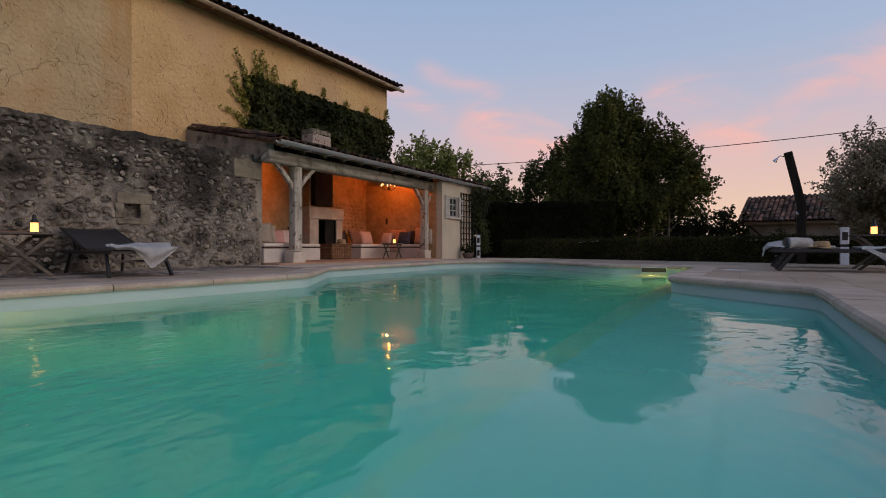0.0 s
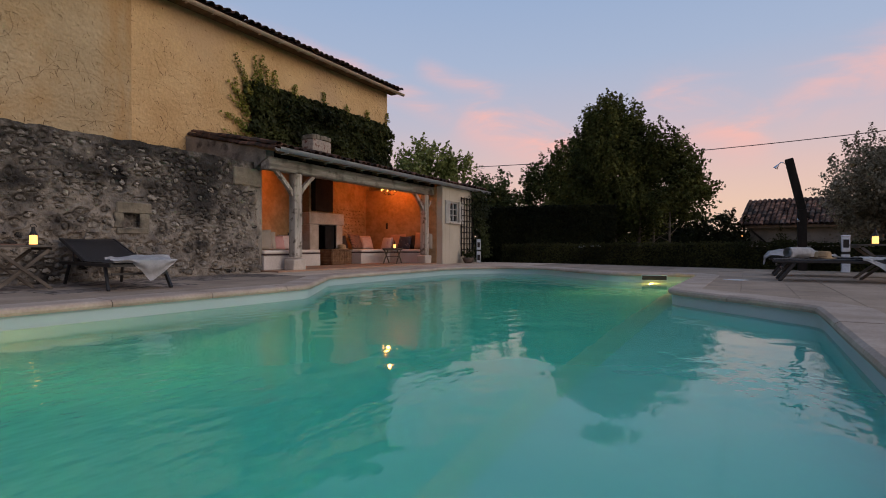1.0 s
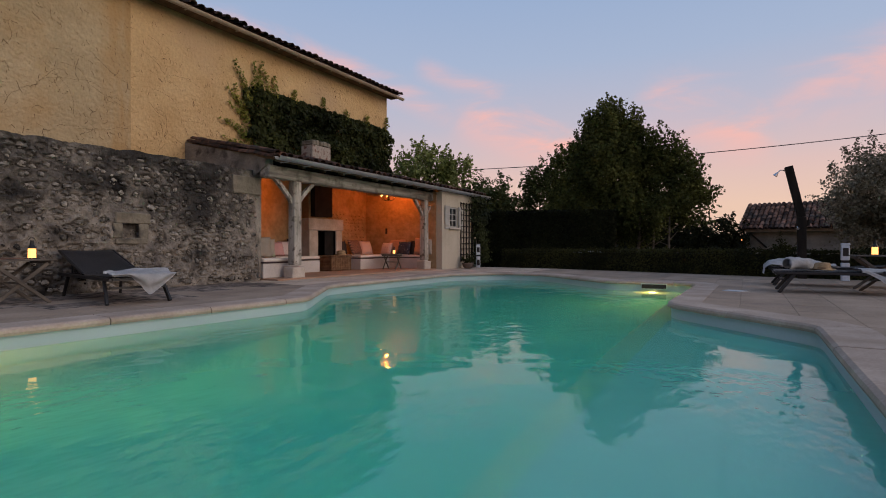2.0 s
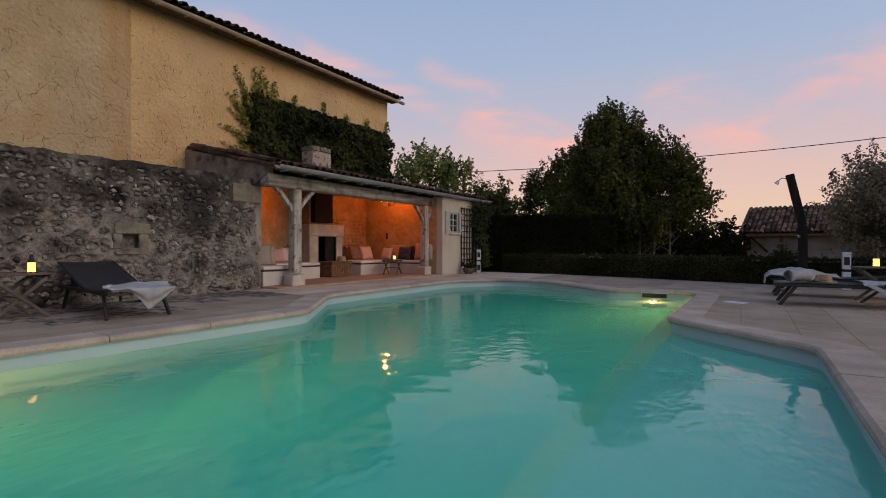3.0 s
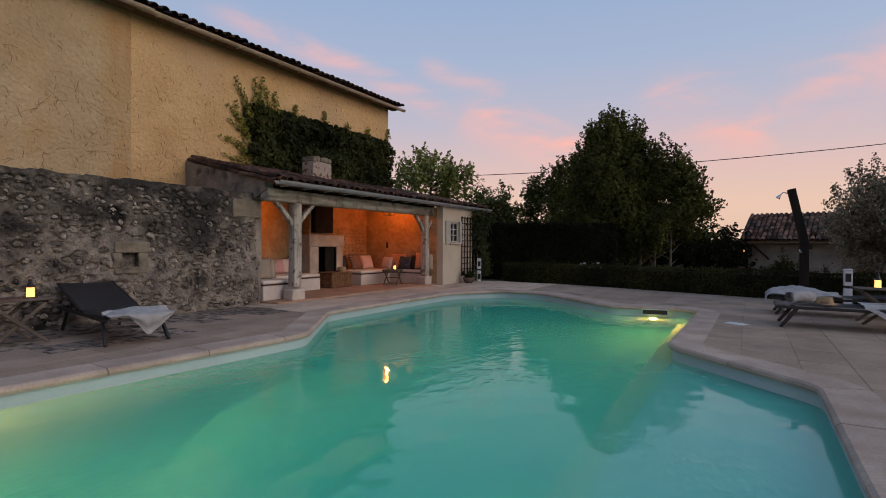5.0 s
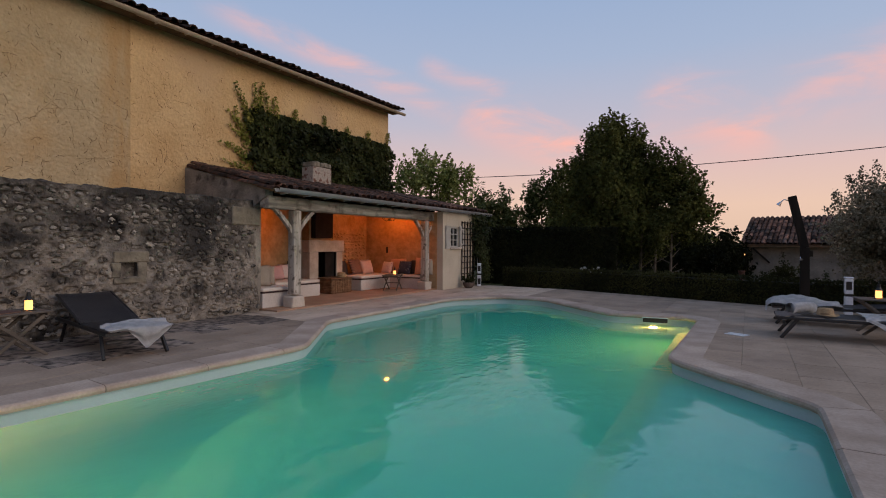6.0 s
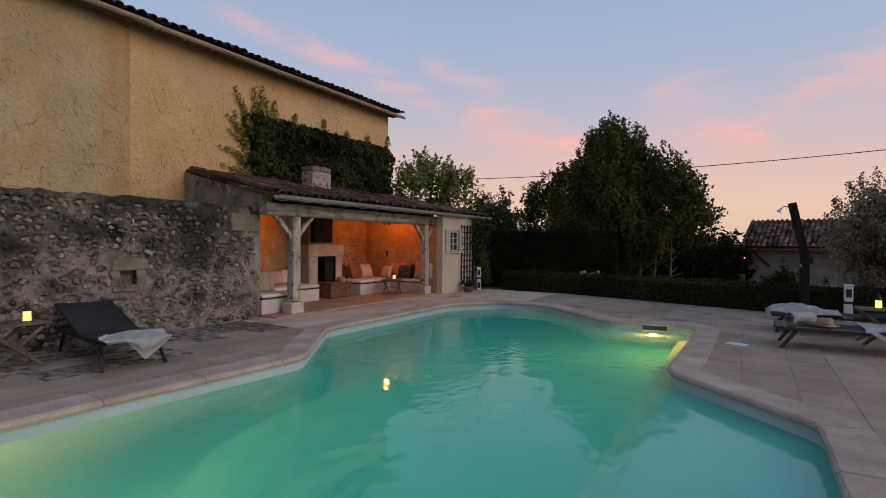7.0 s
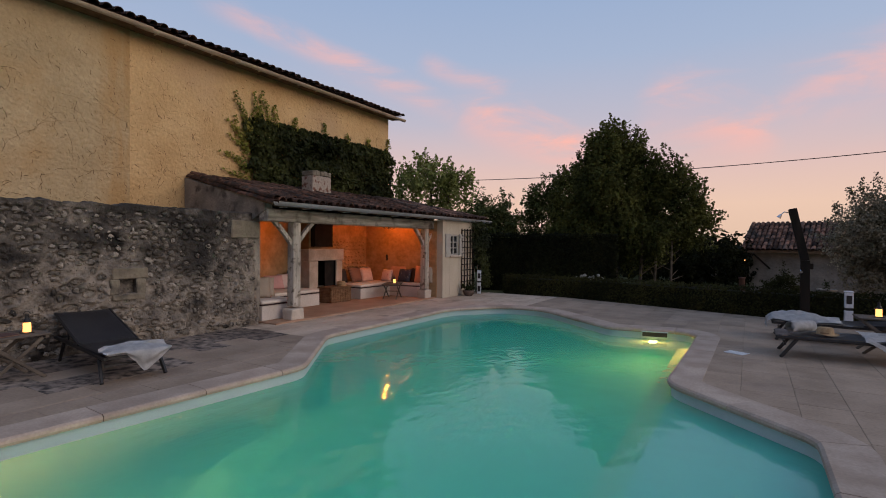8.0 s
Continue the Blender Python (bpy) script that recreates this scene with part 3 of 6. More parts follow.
def stone_wall():
    bm = bmesh.new()
    ys = [-10 + k * 0.8 for k in range(14)] + [1.3 + k * 0.022 for k in range(257)]
    ys = [y for y in ys if y < WALL_END - 0.012] + [WALL_END]
    ys = sorted(set([y for y in ys if abs(y - 4.375) > 0.008 and abs(y - 4.615) > 0.008] + [4.375, 4.615]))
    low = [0.79 * k / 36 for k in range(36)]
    mid = [0.79 + 0.21 * k / 10 for k in range(10)]
    zs = low + mid + [1.0 + 0.0226 * k for k in range(51)]
    nz, turn = len(zs), len(low) + len(mid)
    near = np.array(RUBBLE_PLAN)
    front = []
    for y in ys:
        top = wall_top(y)
        col = [z if k < turn else 1.0 + (z - 1.0) * (top - 1.0) / (zs[-1] - 1.0) for k, z in enumerate(zs)]
        if y > 1.2:
            sel = near[np.abs(near[:, 0] - y) < 0.16]
            za = np.array(col)[:, None]
            d = np.sqrt(((y - sel[:, 0]) / sel[:, 2]) ** 2 + ((za - sel[:, 1]) / sel[:, 3]) ** 2)
            # the mortar has fallen away in a groove round each stone
            dip = (0.042 * np.exp(-((d - 0.60) / 0.24) ** 2)).max(axis=1) if len(sel) else np.zeros(nz)
        else:
            dip = np.zeros(nz)
        bend = 0.10 * max(0.0, (y - 6.72) / 0.21) ** 2 if y > 6.72 else 0.0
        front.append([bm.verts.new(((wall_face(y, z) if y > 1 else WALL_X) - q - bend, y, z)) for z, q in zip(col, dip)])
    for i in range(len(ys) - 1):
        for k in range(nz - 1):
            if ys[i] >= 4.374 and ys[i + 1] <= 4.616 and zs[k] >= 0.789 and zs[k + 1] <= 1.001:
                continue
            bm.faces.new((front[i][k], front[i + 1][k], front[i + 1][k + 1], front[i][k + 1]))
    # the cap, the back and the end
    cap = [bm.verts.new((WALL_X - 0.35, y, wall_top(y) + 0.03 + 0.03 * noise.noise(Vector((y * 3, 9, 0))))) for y in ys]
    rear = [bm.verts.new((WALL_X - 0.6, y, wall_top(y) - 0.02)) for y in ys]
    foot = [bm.verts.new((WALL_X - 0.6, y, 0)) for y in ys]
    for i in range(len(ys) - 1):
        bm.faces.new((front[i][-1], front[i + 1][-1], cap[i + 1], cap[i]))
        bm.faces.new((cap[i], cap[i + 1], rear[i + 1], rear[i]))
        bm.faces.new((rear[i], rear[i + 1], foot[i + 1], foot[i]))
    bm.faces.new([*front[-1], cap[-1], rear[-1], foot[-1]])
    # the niche
    x0, x1 = WALL_X - 0.13, wall_face(4.5, 0.9) + 0.01
    b = [bm.verts.new((x0, y, z)) for y, z in ((4.375, 0.79), (4.615, 0.79), (4.615, 1.0), (4.375, 1.0))]
    f = [bm.verts.new((x1, y, z)) for y, z in ((4.375, 0.79), (4.615, 0.79), (4.615, 1.0), (4.375, 1.0))]
    bm.faces.new(b)
    for i in range(4):
        bm.faces.new((f[i - 1], f[i], b[i], b[i - 1]))
    return bm


wall_west = setting("wall_west", stone_wall(), MORTAR, "weathered grey rubble stone wall with black lichen stains", "wall")


def stone_mesh(w, d, h, jitter, mat, bevel=0.35):
    bm = box(-w / 2, w / 2, -d / 2, d / 2, -h / 2, h / 2, min(w, d, h) * bevel)
    for v in bm.verts:
        v.co += Vector((random.uniform(-1, 1) * jitter * w, random.uniform(-1, 1) * jitter * d, random.uniform(-1, 1) * jitter * h))
    me = finish(bm)
    me.materials.append(mat)
    return me


for y0, y1, z0, z1 in ((4.28, 4.80, 1.004, 1.17), (4.24, 4.371, 0.78, 1.0), (4.619, 4.76, 0.77, 1.0), (4.27, 4.74, 0.69, 0.776)):
    f = max(wall_face(y0 + (y1 - y0) * a / 4, z0 + (z1 - z0) * b / 3) for a in range(5) for b in range(4))
    part("frame_stone", roughen(box(f - 0.2, f + 0.006, y0, y1, z0, z1, 0.012), 0.010, 9), QUOIN, wall_west)
for y0, y1, z0, z1 in ((6.34, 6.99, 1.64, 1.98),):
    f = wall_face(6.6, (z0 + z1) / 2)
    part("quoin_stone", roughen(box(f - 0.5, f + 0.035, y0, y1, z0, z1, 0.02), 0.02, 6), QUOIN, wall_west)
def pebble_mesh(k):
    """A rounded field stone, one unit wide, deep and high."""
    bm = bmesh.new()
    bmesh.ops.create_uvsphere(bm, u_segments=8, v_segments=6, radius=0.5)
    for v in bm.verts:
        v.co.y *= 0.8 + 0.2 * abs(math.sin(k))
        v.co *= 1.0 + 0.5 * noise.noise(v.co * 2.6 + Vector((k * 3.7, 0, 0))) + 0.45 * noise.noise(v.co * 6.0 + Vector((0, k * 2.9, 0)))
    me = finish(bm)
    me.materials.append(RUBBLE)
    return me


RUBBLES = [pebble_mesh(k) for k in range(16)]
RUBBLES_LOOSE = [stone_mesh(random.uniform(0.075, 0.14), 0.11, random.uniform(0.06, 0.10), 0.2, RUBBLE, 0.42) for _ in range(14)]


def lay_rubble():
    rng = random.Random(77)
    verts, faces = [], []

    def join(me, m):
        base = len(verts)
        verts.extend(tuple(m @ v.co) for v in me.vertices)
        faces.extend(tuple(i + base for i in p.vertices) for p in me.polygons)

    for n, (y, z, w, h) in enumerate(RUBBLE_PLAN):
        me = RUBBLES[n % len(RUBBLES)]
        m = Matrix.Translation((wall_face(y, z) - rng.uniform(0.016, 0.036), y, z)) @ Euler((rng.uniform(-0.2, 0.2), rng.uniform(-0.25, 0.25), radians(90) + rng.uniform(-0.25, 0.25))).to_matrix().to_4x4() @ Matrix.Diagonal((w, 0.075, h, 1))
        if 3.2 < y < 6.9 and n % 2 == 0 and n < 590:
            part("rubble_stone", me, RUBBLE, wall_west).matrix_basis = m
        else:
            join(me, m)
    # the small chips between them
    for _ in range(420):
        y, zz = rng.uniform(1.9, 6.88), rng.uniform(0.05, 2.1)
        if off_limits(y, zz):
            continue
        k = rng.uniform(0.018, 0.045)
        join(rng.choice(RUBBLES), Matrix.Translation((wall_face(y, zz) - rng.uniform(0.0, 0.012), y, zz)) @ Euler((rng.uniform(-0.6, 0.6), rng.uniform(-0.4, 0.4), radians(90) + rng.uniform(-0.4, 0.4))).to_matrix().to_4x4() @ Matrix.Diagonal((k * 1.3, k, k, 1)))
    me = bpy.data.meshes.new("m")
    me.from_pydata(verts, [], faces)
    tagged(part("rubble_chips", me, RUBBLE_SMALL, wall_west), "small stones and chips in the mortar", "", "", "stuff")


# ---- roof tiles ----
def tile_mesh(length=0.46, r0=0.095, r1=0.075, mat=None):
    """A half-round clay tile that lies along -y of its own axes, wide end at y = 0."""
    bm = bmesh.new()
    n = 5
    rings = []
    for y, r, t in ((0, r0, 0), (0, r0 - 0.016, 0), (length, r1 - 0.016, 0), (length, r1, 0)):
        rings.append([bm.verts.new((r * math.cos(math.pi * k / n), y, r * math.sin(math.pi * k / n) * 0.85)) for k in range(n + 1)])
    for a, b in ((0, 1), (1, 2), (3, 0)):
        for k in range(n):
            bm.faces.new((rings[a][k], rings[a][k + 1], rings[b][k + 1], rings[b][k]))
    me = finish(bm)
    me.materials.append(mat or TILE)
    return me


TILE_ME = tile_mesh()


def tile_pose(x, y, z, slope, jitter=1.6):
    """Wide end down at (x, y, z), climbing towards -x."""
    return Matrix.Translation((x, y, z)) @ Matrix.Rotation(radians(90) + random.uniform(-0.04, 0.04) * jitter, 4, "Z") @ Matrix.Rotation(slope + random.uniform(-0.02, 0.03) * jitter, 4, "X") \
        @ Matrix.Rotation(random.uniform(-0.06, 0.06) * jitter, 4, "Y")


def joined_tiles(poses, mat):
    co = np.array([v.co for v in TILE_ME.vertices])
    fs = [tuple(p.vertices) for p in TILE_ME.polygons]
    verts, faces = [], []
    for m in poses:
        a = np.array(m)
        base = len(verts)
        verts += (co @ a[:3, :3].T + a[:3, 3]).tolist()
        faces += [tuple(i + base for i in f) for f in fs]
    me = bpy.data.meshes.new("m")
    me.from_pydata(verts, [], faces)
    me.materials.append(mat)
    return me


# ---- the tall house ----
FACE = -10.84
EAVE_X, EAVE_Z = -10.42, 5.93
house = thing("house", "tall ochre rendered farmhouse with a clay tile roof", "house", (-13.6, 3.0, -0.1))


def at_house(bm):
    bmesh.ops.translate(bm, vec=(13.6, -3.0, 0.1), verts=bm.verts)
    return bm


part("wall", at_house(box(-17.0, FACE, 6.02, 14.79, -0.1, 5.96)), RENDER, house)
part("wall", at_house(box(-17.0, FACE + 0.035, -10.0, 6.017, -0.1, 5.96)), RENDER_OLD, house, "paler older stretch of ochre render")
SLOPE = 0.24
bm = sheet(lambda u, v: Vector((EAVE_X - 4.0 * u, -10.0 + 25.08 * v, EAVE_Z + 0.04 + 4.0 * SLOPE * u)), 2, 2)
bmesh.ops.solidify(bm, geom=list(bm.faces), thickness=0.06)
roof = part("roof", at_house(bm), TILE, house, "old brown clay tile roof")
part("roof", at_house(sheet(lambda u, v: Vector((EAVE_X - 4.0 - 3.6 * u, -10.0 + 25.08 * v, EAVE_Z + 4.0 * SLOPE * (1 - u))), 2, 2)), TILE, house)
part("soffit", at_house(box(FACE + 0.01, EAVE_X - 0.03, -10.0, 15.03, EAVE_Z - 0.06, EAVE_Z - 0.02)), RAFTER, house)
for y0, y1, dx, z in ((5.92, 15.12, 0.045, EAVE_Z - 0.055), (-10.0, 6.22, 0.07, EAVE_Z - 0.03)):
    bm = sheet(lambda u, v: Vector((EAVE_X + dx + 0.065 * math.cos(math.pi * (1 + u)), y0 + (y1 - y0) * v, z - 0.012 * v + 0.075 * math.sin(math.pi * (1 + u)))), 8, 1)
    bmesh.ops.solidify(bm, geom=list(bm.faces), thickness=0.006)
    run_gutter = part("gutter", at_house(bm), GUTTER, house, "cream half-round gutter")
    for q in range(1, 4):
        yj = y1 - (y1 - y0) * q / 4 if y0 > 0 else 6.2 - 1.9 * q
        bm = sheet(lambda u, v: Vector((EAVE_X + dx + 0.071 * math.cos(math.pi * (1 + u)), yj + 0.09 * v, z - 0.006 + 0.081 * math.sin(math.pi * (1 + u)))), 8, 1)
        bmesh.ops.solidify(bm, geom=list(bm.faces), thickness=0.006)
        part("gutter_sleeve", at_house(bm), GUTTER, run_gutter)
for k in range(14):
    part("gutter_bracket", at_house(box(EAVE_X - 0.02, EAVE_X + 0.11, 6.3 + 0.65 * k, 6.325 + 0.65 * k, EAVE_Z - 0.145, EAVE_Z - 0.132)), GUTTER, house)
for k in range(60):
    y = 2.1 + 0.218 * k
    for r in range(3):
        m = Matrix.Translation((13.6, -3.0, 0.1)) @ tile_pose(EAVE_X + 0.07 - 0.34 * r + random.uniform(-0.02, 0.02), y, EAVE_Z + 0.045 + 0.34 * r * SLOPE + random.uniform(-0.012, 0.018), SLOPE, 2.2)
        ob = part("roof_tile", TILE_ME, TILE, roof)
        ob.matrix_basis = m


def dry_stems():
    """Dead creeper stems that cling to the render: long runners, curls and short rootlets."""
    bm = bmesh.new()
    rng = random.Random(12)

    def strand(y, z, ang, n, w, curl=0.35, step=0.055):
        pts = []
        bend = rng.uniform(-0.05, 0.05)
        for _ in range(n):
            pts.append((y, z))
            ang += bend + rng.uniform(-curl, curl)
            y += math.cos(ang) * step
            z += math.sin(ang) * step
        for (a, b), (c, d) in zip(pts, pts[1:]):
            if max(b, d) > 5.7 or min(b, d) < 2.2 or max(a, c) > 14.7:
                break
            x = FACE + (0.042 if max(a, c) < 6.01 else 0.008)
            t = Vector((0, c - a, d - b)).normalized()
            nn = Vector((0, -t.z, t.y)) * w
            p, q = Vector((x, a, b)), Vector((x, c, d))
            r = Vector((w * 1.4, 0, 0))
            v = [bm.verts.new(k) for k in (p + nn, p + r, p - nn, q + nn, q + r, q - nn)]
            bm.faces.new((v[0], v[1], v[4], v[3]))
            bm.faces.new((v[1], v[2], v[5], v[4]))

    for _ in range(18):
        strand(rng.uniform(2.0, 8.6), rng.uniform(2.4, 5.2), rng.choice((0.0, -0.15, 3.0, -0.3, -0.4)) + rng.uniform(-0.3, 0.3), rng.randint(10, 26), 0.0017, 0.34)
    for _ in range(80):
        strand(rng.uniform(1.8, 8.5), 2.3 + abs(rng.gauss(0, 0.9)), rng.uniform(0.6, 2.4), rng.randint(3, 8), 0.0030, 0.6, 0.036)
    for _ in range(1050):
        strand(rng.uniform(1.8, 14.4), 2.3 + 3.35 * rng.random() ** 1.2, rng.gauss(1.9, 0.7), rng.randint(2, 4), rng.uniform(0.0016, 0.0036), 0.5, 0.034)
    return bm


VINE = surface("dry_vine", (0.09, 0.048, 0.026), (0.20, 0.115, 0.06), 8.0, 0.9, 0.0, 40)
tagged(part("dry_creeper", dry_stems(), VINE), "thin dry brown creeper stems clinging to the ochre wall", "creeper", "", "stuff")


# ---- foliage ----
def leaf_mesh(points, normals, size, mat, droop=0.3, spread=0.8, seed=1):
    """Many small folded leaves, one at each point."""
    rng = np.random.default_rng(seed)
    p = np.asarray(points, float)
    n = np.asarray(normals, float) + rng.normal(0, spread, p.shape)
    n /= np.linalg.norm(n, axis=1, keepdims=True) + 1e-9
    a = rng.normal(0, 1, p.shape)
    a[:, 2] -= droop
    a -= n * (a * n).sum(1, keepdims=True)
    a /= np.linalg.norm(a, axis=1, keepdims=True) + 1e-9
    b = np.cross(n, a)
    s = (size * rng.uniform(0.6, 1.3, len(p)))[:, None]
    v = np.stack([p - a * s * 0.5, p + b * s * 0.36 + n * s * 0.10, p + a * s * 0.55, p - b * s * 0.36 + n * s * 0.10], 1).reshape(-1, 3)
    k = np.arange(len(p))[:, None] * 4
    f = np.concatenate([k + [0, 1, 2], k + [0, 2, 3]], 0)
    me = bpy.data.meshes.new("m")
    me.from_pydata(v.tolist(), [], f.tolist())
    me.materials.append(mat)
    return me


def leaf_material(name, c1, c2, rough=0.55):
    m = surface(name, c1, c2, 0.9, rough, 0.0, 9.0, vary=0.45, island=True)
    nd, lk = m.node_tree.nodes, m.node_tree.links
    bsdf = nd["Principled BSDF"]
    thin = nd.new("ShaderNodeBsdfTranslucent")
    lk.new(bsdf.inputs["Base Color"].links[0].from_socket, thin.inputs[0])
    bsdf.inputs["Specular IOR Level"].default_value = 0.12
    mix = nd.new("ShaderNodeMixShader")
    mix.inputs[0].default_value = 0.25
    lk.new(bsdf.outputs[0], mix.inputs[1])
    lk.new(thin.outputs[0], mix.inputs[2])
    lk.new(mix.outputs[0], nd["Material Output"].inputs[0])
    return m


IVY = leaf_material("ivy_leaf", (0.016, 0.022, 0.008), (0.058, 0.066, 0.020), 0.5)
IVY_YOUNG = leaf_material("young_ivy_leaf", (0.12, 0.14, 0.028), (0.26, 0.235, 0.052), 0.8)
TREE_LEAF = leaf_material("lime_leaf", (0.032, 0.039, 0.010), (0.125, 0.130, 0.035), 0.7)
FAR_LEAF = leaf_material("ash_leaf", (0.12, 0.15, 0.04), (0.27, 0.29, 0.10), 0.8)
BOX_LEAF = leaf_material("box_leaf", (0.016, 0.018, 0.006), (0.055, 0.054, 0.017), 0.85)
# darker version of the box leaf, for tall hedge, far bushes and woods
DARK_LEAF = leaf_material("dark_leaf", (0.006, 0.008, 0.003), (0.020, 0.022, 0.007), 0.85)
MID_LEAF = leaf_material("hazel_leaf", (0.040, 0.054, 0.016), (0.10, 0.11, 0.036), 0.8)
GREY_LEAF = leaf_material("olive_leaf", (0.15, 0.13, 0.085), (0.34, 0.29, 0.20), 0.8)
BARK = surface("bark", (0.08, 0.065, 0.05), (0.15, 0.125, 0.10), 6.0, 0.9, 0.6, 20)


def ivy_top(y):
    edge = 4.74 + 0.11 * noise.noise(Vector((y * 1.5, 3, 0))) + 0.07 * noise.noise(Vector((y * 6, 1, 0)))
    if y < 9.35:
        edge += 0.10 * math.sin((y - 8.4) * 9)
    return edge


def make_ivy():
    pts, nor, young, ynor = [], [], [], []
    rng = random.Random(4)
    while len(pts) < 11500:
        y, z = rng.uniform(8.6, 14.84), rng.uniform(2.75, 5.05)
        lo = 8.86 + 0.28 * noise.noise(Vector((z * 1.7, 7, 0))) + (0.25 if z < 3.4 else 0.0)
        if z > ivy_top(y) or y < lo:
            continue
        bulge = 0.05 + 0.22 * max(0.0, noise.noise(Vector((y * 2.6, z * 2.6, 0))) + 0.45) * min(1, (ivy_top(y) - z) * 3)
        pts.append((FACE + bulge * rng.uniform(0.4, 1.15), y, z))
        nor.append((1.0, -0.2, 0.75))
    # shoots that climb past the edge: (root y, root z, heading, length in steps)
    for root_y, root_z, ang, n in ((8.95, 4.2, 2.05, 15), (8.85, 4.4, 1.75, 11), (8.75, 4.05, 2.2, 9), (9.1, 4.7, 1.75, 9), (9.25, 4.75, 1.6, 10), (9.5, 4.75, 1.5, 7), (9.75, 4.75, 1.75, 6), (8.95, 3.3, 2.75, 13),
                                  (8.9, 3.75, 2.55, 10), (8.85, 3.5, 2.5, 8), (8.8, 3.15, 2.8, 9), (14.7, 4.8, 1.5, 5), (10.4, 4.75, 1.4, 4), (11.6, 4.8, 1.7, 4), (12.6, 4.75, 1.5, 3), (13.6, 4.8, 1.6, 3), (8.8, 4.0, 2.0, 10)):
        y, z = root_y, root_z
        for k in range(n):
            for _ in range(max(5, 20 - 2 * k)):
                w = 0.10 * (1 - k / (n + 1)) + 0.012
                young.append((FACE + rng.uniform(0.02, 0.12), y + rng.uniform(-w, w), z + rng.uniform(-w, w)))
                ynor.append((1.0, -0.2, 0.7))
            ang += rng.uniform(-0.18, 0.18)
            y += math.cos(ang) * 0.082
            z += math.sin(ang) * 0.082
    plant = thing("ivy", "dense dark green ivy with pale young shoots covering the house wall", "ivy", (FACE, 11.0, 2.6))
    off = np.array((FACE, 11.0, 2.6))
    tagged(part("foliage", leaf_mesh(np.array(pts) - off, nor, 0.135, IVY, 1.2, 0.75, 2), IVY, plant), "dark green ivy leaves")
    tagged(part("young_shoot", leaf_mesh(np.array(young) - off, ynor, 0.066, IVY_YOUNG, 0.6, 0.6, 3), IVY_YOUNG, plant), "yellow-green young ivy shoots", "", "", "stuff")


make_ivy()


def crown_points(centre, radii, clumps, per, seed, lumps=0.3, low=-1.0, clump=0.42):
    """Leaf places in clumps through an uneven crown, thicker towards its outside."""
    rng = np.random.default_rng(seed)
    pts, nor = [], []
    c0, rr = np.array(centre), np.array(radii)
    for _ in range(clumps):
        d = rng.normal(0, 1, 3)
        d /= np.linalg.norm(d)
        if d[2] < low:
            d[2] = -d[2]
        reach = (1.0 + lumps * noise.noise(Vector(d * 2.3) + Vector((seed, 0, 0))) + 0.5 * lumps * noise.noise(Vector(d * 6.0))) * rng.uniform(0.25, 1.0) ** 0.45
        c = c0 + d * rr * reach
        s = clump * rng.uniform(0.5, 1.2)
        q = rng.normal(0, 0.5, (per, 3)) * (s, s, s * 0.7)
        if rng.uniform() < 0.4:
            # a pointed shoot that grows out and up
            reach_out = rng.uniform(0, 1, per)[:, None]
            q = q * (1.0 - 0.75 * reach_out) + reach_out * (d * 0.55 + np.array((0, 0, 0.75))) * s * 1.9
        pts.append(c + q)
        nor.append(q + d * 0.6 * s + np.array((0, 0, 0.3 * s)))
    return np.concatenate(pts), np.concatenate(nor)


def shoot_points(centre, radii, shoots, per, seed, length=0.75, rise=0.8):
    """Leaves along upright shoots that start inside an uneven crown and break through its outside."""
    rng = np.random.default_rng(seed)
    pts, nor = [], []
    c0, rr = np.array(centre), np.array(radii)
    for _ in range(shoots):
        d = rng.normal(0, 1, 3)
        d /= np.linalg.norm(d)
        d[2] = abs(d[2]) if rng.uniform() < 0.35 else d[2]
        reach = (1.0 + 0.22 * noise.noise(Vector(d * 2.6) + Vector((seed, 0, 0)))) * rng.uniform(0.72, 1.0)
        base = c0 + d * rr * reach
        way = d * (1.0, 1.0, 0.35) * 0.55 + np.array((rng.normal(0, 0.15), rng.normal(0, 0.15), rise))
        way /= np.linalg.norm(way)
        ln = length * rng.uniform(0.45, 1.0)
        f = rng.uniform(-0.25, 1, per)[:, None]
        q = rng.normal(0, 1, (per, 3)) * (0.13 * (1.15 - np.clip(f, 0, 1)) * length)
        pts.append(base + way * ln * (f - 0.45) + q)
        nor.append(q * 2 + d * 0.3 + np.array((0, 0, 0.25)))
    return np.concatenate(pts), np.concatenate(nor)


